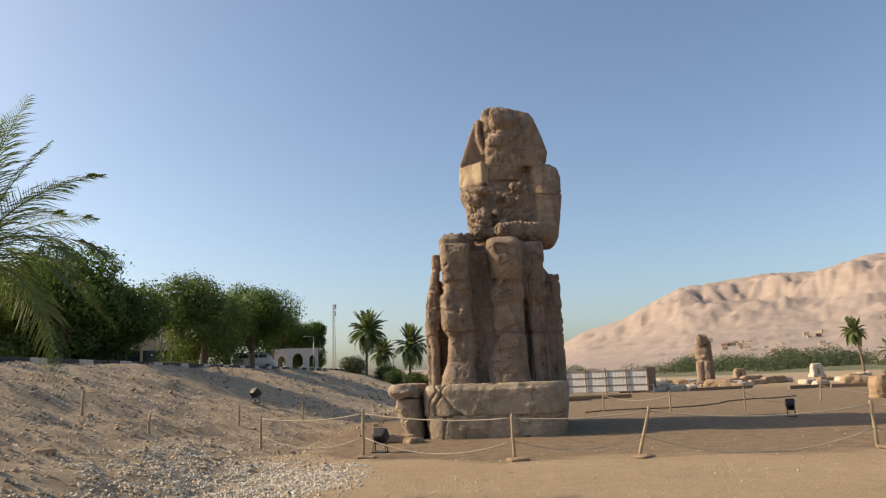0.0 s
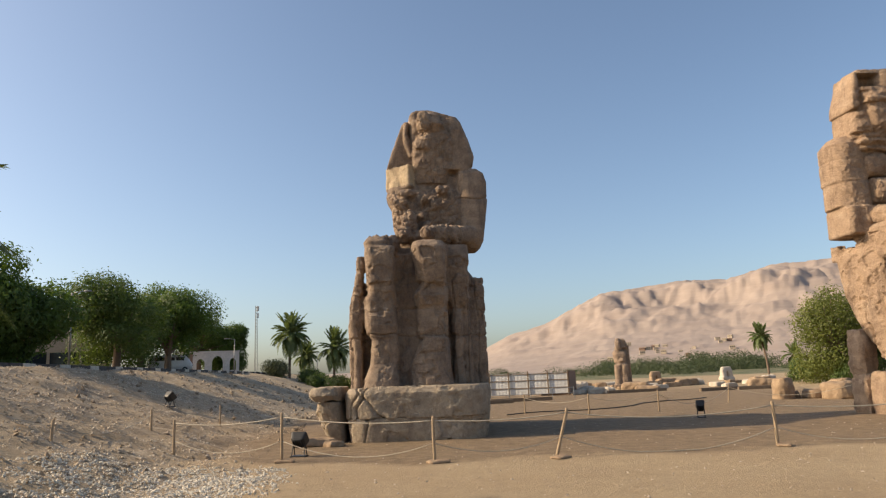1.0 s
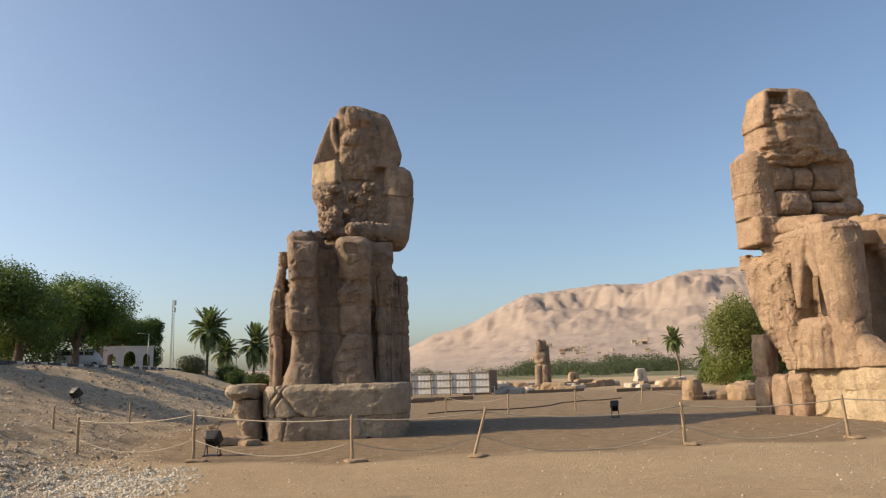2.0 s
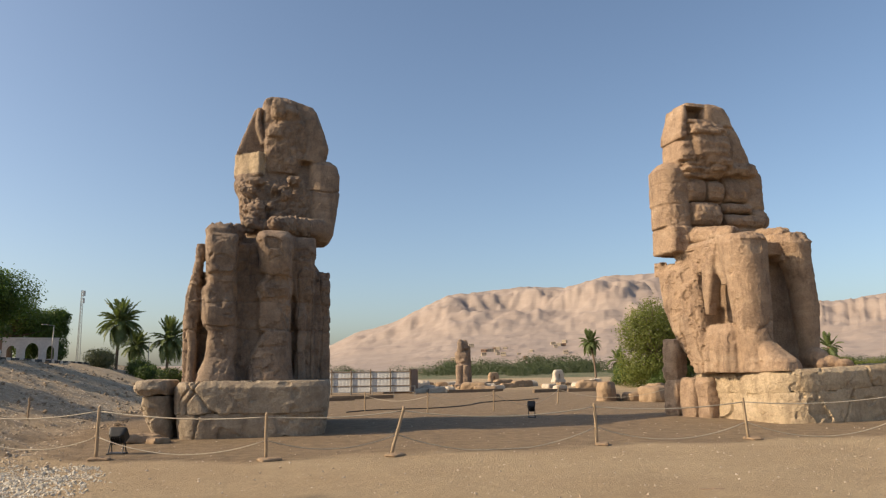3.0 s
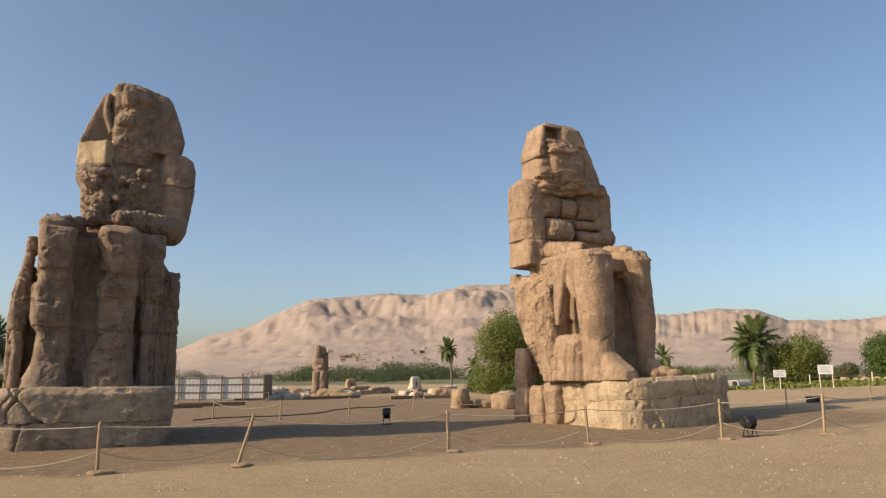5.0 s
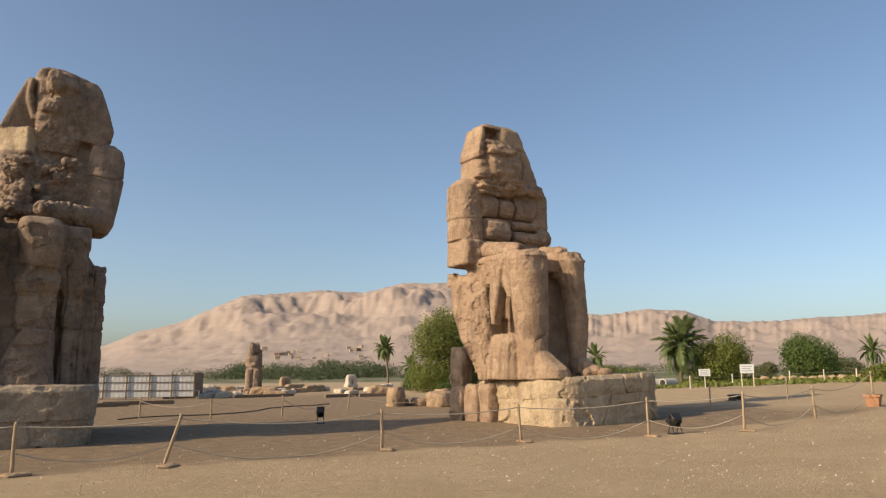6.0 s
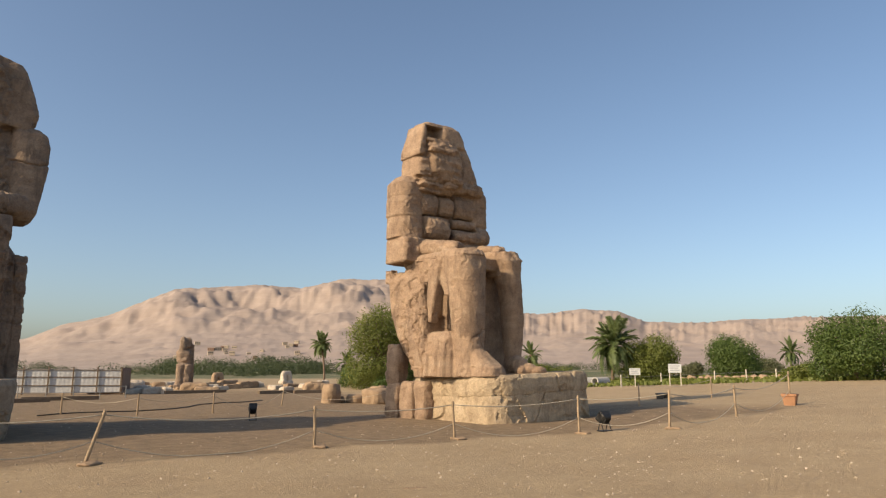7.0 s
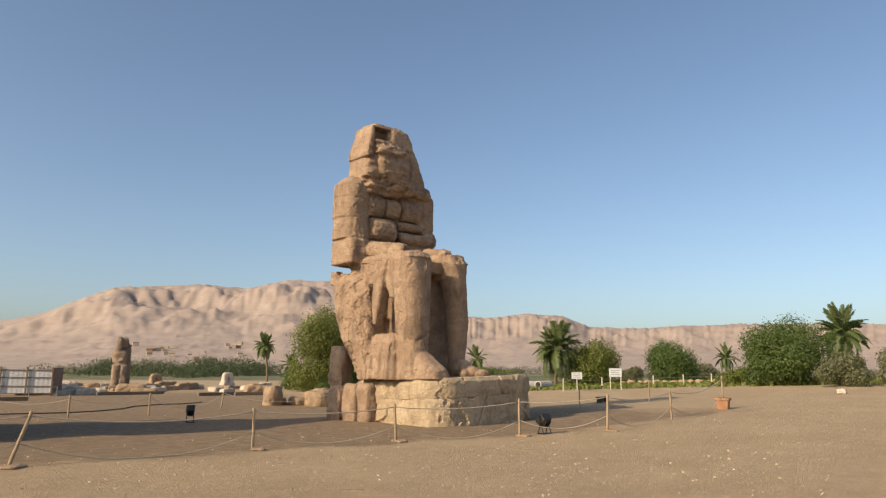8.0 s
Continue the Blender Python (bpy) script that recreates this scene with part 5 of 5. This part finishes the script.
for k, (x, y, s, st, turn, m, text) in enumerate((
        (-2.3, 32.6, 0.62, (1.3, 0.8, 0.45), 15, SANDSTONE, "broken slab leaning at the corner of the pedestal"),
        (-1.6, 32.0, 0.35, (1.2, 0.9, 0.5), 40, SANDSTONE, "small broken stone beside the pedestal"),
        (31.0, 51.5, 1.0, (0.8, 0.7, 1.25), 20, SANDSTONE, "reddish upright block fragment behind the pedestal"),
        (32.2, 53.0, 0.8, (1.6, 0.9, 0.6), 70, SANDSTONE, "fallen dark block behind the pedestal"),
        (33.4, 51.2, 0.9, (1.2, 0.9, 0.6), 10, SANDSTONE, "tilted stone fragment behind the pedestal"),
        (33.8, 48.9, 1.1, (1.35, 1.0, 0.85), 30, SANDSTONE, "large rounded pale boulder behind the pedestal"),
        (35.0, 50.4, 1.0, (0.9, 0.9, 1.0), 0, SANDSTONE, "rounded boulder of grey-brown stone"),
        (34.0, 46.9, 0.5, (1.0, 0.8, 0.7), 50, LIMESTONE, "small pale stone beside a boulder"),
        (36.4, 49.3, 0.6, (1.2, 0.9, 0.7), 80, LIMESTONE, "pale stone fragment beside the boulders"),
        (66.9, 20.3, 0.35, (1.3, 1.0, 0.8), 10, LIMESTONE, "single pale stone lying on the sand"),
        (11.4, 14.3, 0.22, (1.5, 0.6, 0.12), -30, SANDSTONE, "flat pale stone half buried in the sand"),
        (-11.0, 19.6, 0.22, (1.3, 0.9, 0.6), 5, SANDSTONE, "brown stone lying on the gravel"),
        (-6.0, 17.6, 0.12, (1.3, 0.9, 0.6), 5, SANDSTONE, "small brown stone on the gravel"))):
    boulder(x, y, s, m, text, k, st, turn, square=3.0 if "boulder" in text or "fragment" in text else 7.0)

rng = random.Random(17)
for k in range(34):
    az = 16.2 + 14.5 * k / 34 + rng.uniform(-0.3, 0.3)
    r = rng.uniform(88, 124)
    x, y = polar(az, r)
    boulder(x, y, rng.uniform(0.45, 1.0), LIMESTONE if rng.random() < 0.45 else SANDSTONE, "excavated block in a row of ancient masonry", 60 + k,
            (rng.uniform(1.0, 2.1), rng.uniform(0.6, 1.0), rng.uniform(0.45, 0.8)), rng.uniform(-30, 30), group="excavated blocks")
# heap of white limestone beside the sheet-metal fence
for k in range(9):
    x, y = polar(16.3 + 0.28 * k + rng.uniform(-0.2, 0.2), 84 + rng.uniform(-2, 3))
    boulder(x, y, rng.uniform(0.4, 0.8), LIMESTONE, "white limestone block in a loose heap", 120 + k, (1.3, 0.9, rng.uniform(0.7, 1.1)), rng.uniform(0, 90), group="limestone heap")


def timber(x, y, turn, length, text, w=0.22):
    bm = bmesh.new()
    box(bm, -length / 2, length / 2, -w, w, -0.05, w * 1.5, taper=0.015)
    ob = part("timber_beam", bm, OLD_TIMBER)
    ob.matrix_world = pose(x, y, gz(x, y), 0, 0, turn)
    tagged(ob, text, "beam", "timber beams")


for x, y, turn, L in ((10.6, 66, 4, 5), (14.5, 69, -4, 6), (30.0, 79, 3, 7), (37.5, 73, 5, 6), (41.0, 72, -8, 5), (24.0, 82, 2, 9)):
    timber(x, y, turn, L, "old squared timber beam lying on the earth")

# cable trailing over the sand
bm = bmesh.new()
pts = [Vector((9 + 1.5 * k, 47.6 + 0.9 * k * (0.4 + 0.05 * k) + 1.1 * math.sin(k * 0.9), 0)) for k in range(14)]
for v in pts:
    v.z = gz(v.x, v.y) + 0.05
tube(bm, pts, 0.04)
tagged(part("hose", bm, BLACK_METAL, flat=False), "dark hose snaking over the brown soil", "hose")


# ---- white sheet-metal hoarding
def hoarding():
    x0, y0 = polar(5.0, 86)
    x1, y1 = polar(15.6, 82)
    d = Vector((x1 - x0, y1 - y0, 0))
    f = thing("sheet_metal_fence", pose(x0, y0, 0.45, 0, 0, math.degrees(math.atan2(d.y, d.x))), "white corrugated sheet-metal site fence with steel posts", "fence")
    n = 7
    w = d.length / n
    bm = bmesh.new()
    k = 0
    row = []
    for i in range(43):
        x = w * i / 42
        y = 0.005 if (i // 4) % 2 else -0.005
        row.append((bm.verts.new((x, y, -0.2)), bm.verts.new((x, y, 2.15))))
    for p, q in zip(row, row[1:]):
        bm.faces.new((p[0], q[0], q[1], p[1]))
    sheet = mesh_of(bm, "panel")
    sheet.materials.append(WHITE_SHEET)
    for i in range(n):
        ob = new("panel", sheet)
        ob.parent, ob.location = f, (w * i, 0, 0)
    for i in range(n + 1):
        bm = bmesh.new()
        box(bm, w * i - 0.06, w * i + 0.06, -0.22, -0.08, -0.6, 2.4)
        part("post", bm, OLD_TIMBER, f)
    for z in (0.5, 1.35, 2.08):
        bm = bmesh.new()
        box(bm, -0.05, w * n + 0.05, -0.075, -0.035, z - 0.04, z + 0.04)
        part("rail", bm, OLD_TIMBER, f)
    # return panel at the end
    bm = bmesh.new()
    box(bm, w * n + 0.07, w * n + 0.13, -0.1, 5.0, -0.3, 2.3)
    part("end_panel", bm, BROWN_WALL, f, "dark rusty end panel")


hoarding()
rope_like = thing("pipe_rail", pose(*polar(9.2, 74), gz(*polar(9.2, 74)), 0, 0, -10), "low grey pipe railing in front of the site fence", "railing")
for k in range(5):
    bm = bmesh.new()
    rod(bm, (2.2 * k, 0, -0.2), (2.2 * k, 0, 1.1), 0.04, 0.04, 6)
    part("post", bm, GREY_METAL, rope_like)
for z in (0.5, 1.05):
    bm = bmesh.new()
    rod(bm, (0, 0, z), (8.8, 0, z), 0.03, 0.03, 6)
    part("rail", bm, GREY_METAL, rope_like)

# ---- standing statue far behind, on its own base, and a smaller one beyond
def small_colossus():
    bm = bmesh.new()
    box(bm, -1.2, 1.2, -1.2, 1.4, -0.3, 0.45)
    for x in (-0.62, 0.35):                                                      # legs
        loft(bm, [(x, -0.3, 0.4, 0.48, 0.7, 4), (x, -0.2, 1.8, 0.42, 0.6, 3), (x + 0.05, -0.1, 3.2, 0.5, 0.6, 3)], 18)
    box(bm, -0.5, 1.25, 0.2, 1.2, 0.4, 5.9, taper=0.1)                           # back pillar
    loft(bm, [(-0.1, 0.2, 3.0, 0.8, 0.65, 4), (-0.1, 0.25, 3.6, 0.7, 0.6, 3), (-0.15, 0.25, 4.6, 0.95, 0.65, 3), (-0.15, 0.3, 5.2, 0.85, 0.5, 3)], 20)
    limb(bm, (-0.95, 0.2, 5.0), (-0.85, 0.0, 3.5), 0.26, 0.22)
    limb(bm, (-0.85, 0.0, 3.6), (0.3, -0.5, 3.9), 0.22, 0.2)
    loft(bm, [(-0.35, 0.15, 5.1, 0.35, 0.4, 3), (-0.35, 0.1, 5.6, 0.48, 0.48, 3), (-0.35, 0.15, 6.4, 0.40, 0.45, 3), (-0.4, 0.2, 6.95, 0.2, 0.25, 3)], 18)
    loft(bm, [(0.45, 0.5, 5.5, 0.5, 0.5, 4), (0.35, 0.5, 6.6, 0.42, 0.45, 4), (0.25, 0.5, 6.95, 0.25, 0.3, 3)], 18)
    return weathered(bm, 0.10, lambda p, n: 0.05 * fbm(p, 1.1) + 0.06 * chips(p, 1.3) + 0.03 * fbm(p, 3.0))


me = small_colossus()
me.materials.append(STONE_A)
ob = new("standing_statue", me)
ob.matrix_world = stand(19.8, 104, -18)
tagged(ob, "tall broken brown statue on a low base among ruins", "statue")
for az, r, s in ((22.2, 120, 1.0), (27.3, 132, 1.1)):
    bm = bmesh.new()
    box(bm, -1.1, 1.1, -0.6, 0.7, -0.2, 0.45)
    loft(bm, [(-0.6, 0, 0.4, 0.42, 0.5, 5), (-0.55, 0.05, 1.5, 0.4, 0.45, 5)], 16)
    loft(bm, [(0.55, 0, 0.4, 0.4, 0.5, 5), (0.5, 0.05, 1.6, 0.42, 0.45, 5)], 16)
    loft(bm, [(0.0, 0.1, 1.4, 1.0, 0.4, 5), (0.1, 0.1, 2.0, 0.75, 0.35, 4)], 20)
    me = weathered(bm, 0.12, lambda p, n: 0.08 * fbm(p, 1.4))
    me.materials.append(LIMESTONE if az > 25 else SANDSTONE)
    ob = new("statue_fragment", me)
    ob.matrix_world = stand(az, r, 10, s)
    tagged(ob, "broken seated statue fragment among the ruins", "statue", "statue fragments")

# ---- trees, palms and shrubs behind and to the right
for az, r, h, s, leaf, seed, text, n in (
        (34.6, 98, 13.0, 5.0, LEAF_LIGHT, 50, "tall bushy green acacia behind the second colossus", 20000),
        (37.2, 104, 9.6, 4.6, LEAF_MID, 51, "green acacia half hidden by the colossus", 12000),
        (55.8, 106, 6.6, 4.5, LEAF_LIGHT, 52, "rounded yellow-green acacia behind the signs", 15000),
        (61.8, 112, 6.4, 4.5, LEAF_MID, 53, "rounded blue-green acacia beyond the posts", 15000),
        (69.6, 92, 8.8, 5.4, LEAF_MID, 54, "large spreading green acacia at the field edge", 20000),
        (79.5, 96, 7.0, 4.6, LEAF_MID, 58, "spreading green acacia at the field edge", 15000)):
    broad_tree(stand(az, r), seed, h, s, leaf, text, group="acacia trees", leaves=int(n * 1.4), size=0.15, low=0.06)
palm(stand(53.0, 104), 61, 5.0, 4.4, 64, 24, "thick date palm with skirt of old fronds", dry=16, width=0.09)
palm(stand(30.2, 158), 62, 7.6, 3.0, 46, 20, "slender date palm before the hills", width=0.11, lean=-0.9)
palm(stand(73.3, 100), 63, 5.6, 3.8, 56, 24, "date palm behind flowering shrubs", width=0.09)
palm(stand(31.9, 150), 64, 3.6, 3.0, 26, 16, "low date palm beside acacias", width=0.11)
palm(stand(46.6, 150), 65, 4.6, 3.0, 26, 16, "low date palm behind the pedestal", width=0.11)
palm(stand(65.6, 140), 66, 3.4, 2.8, 26, 16, "low dusty date palm at the field edge", width=0.11)
for az, r, h, s, leaf, seed, text in (
        (32.6, 104, 3.6, 3.0, LEAF_MID, 70, "green shrub at the foot of acacias"), (35.6, 94, 2.6, 2.4, LEAF_MID, 71, "low green shrub under an acacia"),
        (45.4, 120, 4.2, 3.6, LEAF_MID, 72, "green bush behind the pedestal"), (48.3, 116, 3.4, 3.4, LEAF_LIGHT, 73, "yellow-green bush behind the pedestal"),
        (63.9, 128, 2.6, 3.0, LEAF_GREY, 74, "dusty shrub at the field edge"), (66.3, 96, 2.2, 2.6, LEAF_LIGHT, 75, "low dry shrub before an acacia"),
        (73.4, 86, 4.0, 3.2, LEAF_GREY, 76, "grey-green shrub flecked with pale flowers"), (76.6, 86, 4.4, 3.4, LEAF_GREY, 77, "tall grey-green shrub flecked with pale flowers"),
        (58.8, 118, 2.6, 2.6, LEAF_GREY, 78, "dusty shrub between acacias")):
    broad_tree(stand(az, r), seed, h, s, leaf, text, "bush", "field bushes", 5500, 0.14, True)

# near palm at the roadside, its fronds reaching into view
palm(pose(-11.15, 15.5, gz(-11.15, 15.5), 0, 0, 30) @ Matrix.Scale(0.78, 4), 80, 5.5, 5.2, 44, 46, "near date palm with long arching green fronds", True, 2, 0.3, 0.016)

# far belt of field trees under the hills
rng = random.Random(8)
vs, fs = [], []
for k in range(125):
    az = rng.uniform(6, 80) if k < 105 else rng.uniform(18, 30)
    r = rng.uniform(230, 520)
    x, y = polar(az, r)
    tall = rng.uniform(3.0, 6.5) * r / 300 * (1.15 if 17.5 < az < 31 else 0.85)
    blobs = [(x + rng.uniform(-1, 1) * tall, y + rng.uniform(-1, 1) * tall, -2 + tall * rng.uniform(0.4, 0.7), tall * 0.8, tall * 0.8, tall * 0.55) for _ in range(4)]
    v, f = leaf_cloud(rng, blobs, 1500, 0.045 * tall + 0.08)
    fs += [tuple(i + len(vs) for i in q) for q in f]
    vs += v
ob = cloud_part("far_trees", (vs, fs), LEAF_FIELD, None)
tagged(ob, "belt of green field trees below the hills", "trees", kind="stuff")

# village houses on the lower slope
rng = random.Random(12)
for k in range(26):
    az, r = 17.5 + 10.5 * rng.random(), rng.uniform(1350, 1800)
    x, y = polar(az, r)
    w = rng.uniform(7, 15)
    flat_house(pose(x, y, hill_z(az, r) + 1.0, 0, 0, -az + rng.uniform(-20, 20)), w, w * 0.7, rng.uniform(4, 7), rng.choice((PLASTER, PLASTER, PLASTER, BROWN_WALL)),
               "small flat-roofed village house on the slope", rng.choice((1, 2)), 3, "village houses", 0.8)

# ---- white post row, signs, pipes and low wall at the right
fence = thing("post_row", Matrix.Identity(4), "row of short white posts along the field edge", "fence")
ends = [Vector((64.0, 52.6, 0)), Vector((70.8, 52.1, 0)), Vector((76.5, 50.4, 0)), Vector((82.0, 46.5, 0)), Vector((84.2, 43.6, 0)), Vector((86.0, 40.8, 0)), Vector((87.4, 37.9, 0)), Vector((88.3, 35.2, 0)), Vector((89.0, 32.0, 0))]
for p in ends:
    bm = bmesh.new()
    z = gz(p.x, p.y)
    box(bm, p.x - 0.065, p.x + 0.065, p.y - 0.065, p.y + 0.065, z - 0.2, z + 1.45, taper=0.01)
    part("post", bm, WHITE_PAINT, fence)
for p, q in zip(ends, ends[1:]):
    bm = bmesh.new()
    rod(bm, (p.x, p.y, gz(p.x, p.y) + 1.1), (q.x, q.y, gz(q.x, q.y) + 1.1), 0.014, 0.014, 5)
    part("wire", bm, GREY_METAL, fence)


def sign(az, r, w, h, z0, two, text):
    x, y = polar(az, r)
    s = thing("sign_board", pose(x, y, gz(x, y), 0, 0, -az), text, "sign", "sign boards")
    for px in ((-w * 0.42, w * 0.42) if two else (0,)):
        bm = bmesh.new()
        box(bm, px - 0.05, px + 0.05, 0.03, 0.12, -0.2, z0 + h * 0.8)
        part("post", bm, WHITE_PAINT, s)
    bm = bmesh.new()
    box(bm, -w / 2, w / 2, -0.03, 0.027, z0, z0 + h)
    b = part("board", bm, BOARD, s, "pale grey sign panel")
    for k in range(3):
        bm = bmesh.new()
        box(bm, -w * 0.38, w * (0.38 - 0.12 * (k % 2)), -0.038, -0.033, z0 + h * (0.72 - 0.24 * k), z0 + h * (0.80 - 0.24 * k))
        part("text_bar", bm, INK, b)


sign(54.7, 88, 1.25, 0.8, 1.35, False, "pale sign board with faded lines on one post")
sign(57.65, 87, 1.45, 1.0, 1.5, True, "pale sign board with faded lines on two white posts")

for k, (az, r) in enumerate(((51.2, 96), (52.1, 95))):
    bm = bmesh.new()
    for rr0, rr1 in ((0.55, 0.55),):
        n = 20
        rings = []
        for x, rad in ((-1.3, 0.55), (1.3, 0.55), (1.3, 0.42), (-1.3, 0.42)):
            rings.append([bm.verts.new((x, rad * math.cos(6.2832 * i / n), 0.55 + rad * math.sin(6.2832 * i / n))) for i in range(n)])
        for a, b in zip(rings, rings[1:] + rings[:1]):
            for i in range(n):
                bm.faces.new((a[i], a[(i + 1) % n], b[(i + 1) % n], b[i]))
    ob = part("concrete_pipe", bm, CONCRETE, flat=True)
    ob.matrix_world = stand(az, r, -az + 25 + 30 * k)
    tagged(ob, "short length of pale concrete drain pipe lying on grass", "pipe", "drain pipes")
bm = bmesh.new()
rng = random.Random(4)
for k in range(26):
    x, y = polar(58.2 + 0.62 * k, 104 - 0.35 * k)
    rock(bm, (x, y, gz(x, y) + 0.25), rng.uniform(0.5, 1.0), rng, 0.6)
tagged(part("earth_bank", bm, SANDSTONE, flat=False), "low uneven bank of dry orange earth and stones", "earth bank", kind="stuff")


# ---- tufts of dry grass along the field edge
rng = random.Random(6)
vs, fs = [], []
for k in range(5200):
    az, r = rng.uniform(50, 80), rng.uniform(90, 118)
    x, y = polar(az, r)
    z, h, a = gz(x, y), rng.uniform(0.15, 0.55), rng.uniform(0, 3.14)
    dx, dy = math.cos(a) * 0.12, math.sin(a) * 0.12
    i = len(vs)
    vs += [(x - dx, y - dy, z), (x + dx, y + dy, z), (x + dx * 2 + rng.uniform(-0.1, 0.1), y + dy * 2, z + h), (x - dx * 2, y - dy * 2, z + h * 0.8)]
    fs.append((i, i + 1, i + 2, i + 3))
ob = cloud_part("dry_grass", (vs, fs), LEAF_LIGHT, None)
tagged(ob, "patchy dry green grass along the field edge", "grass", kind="stuff")
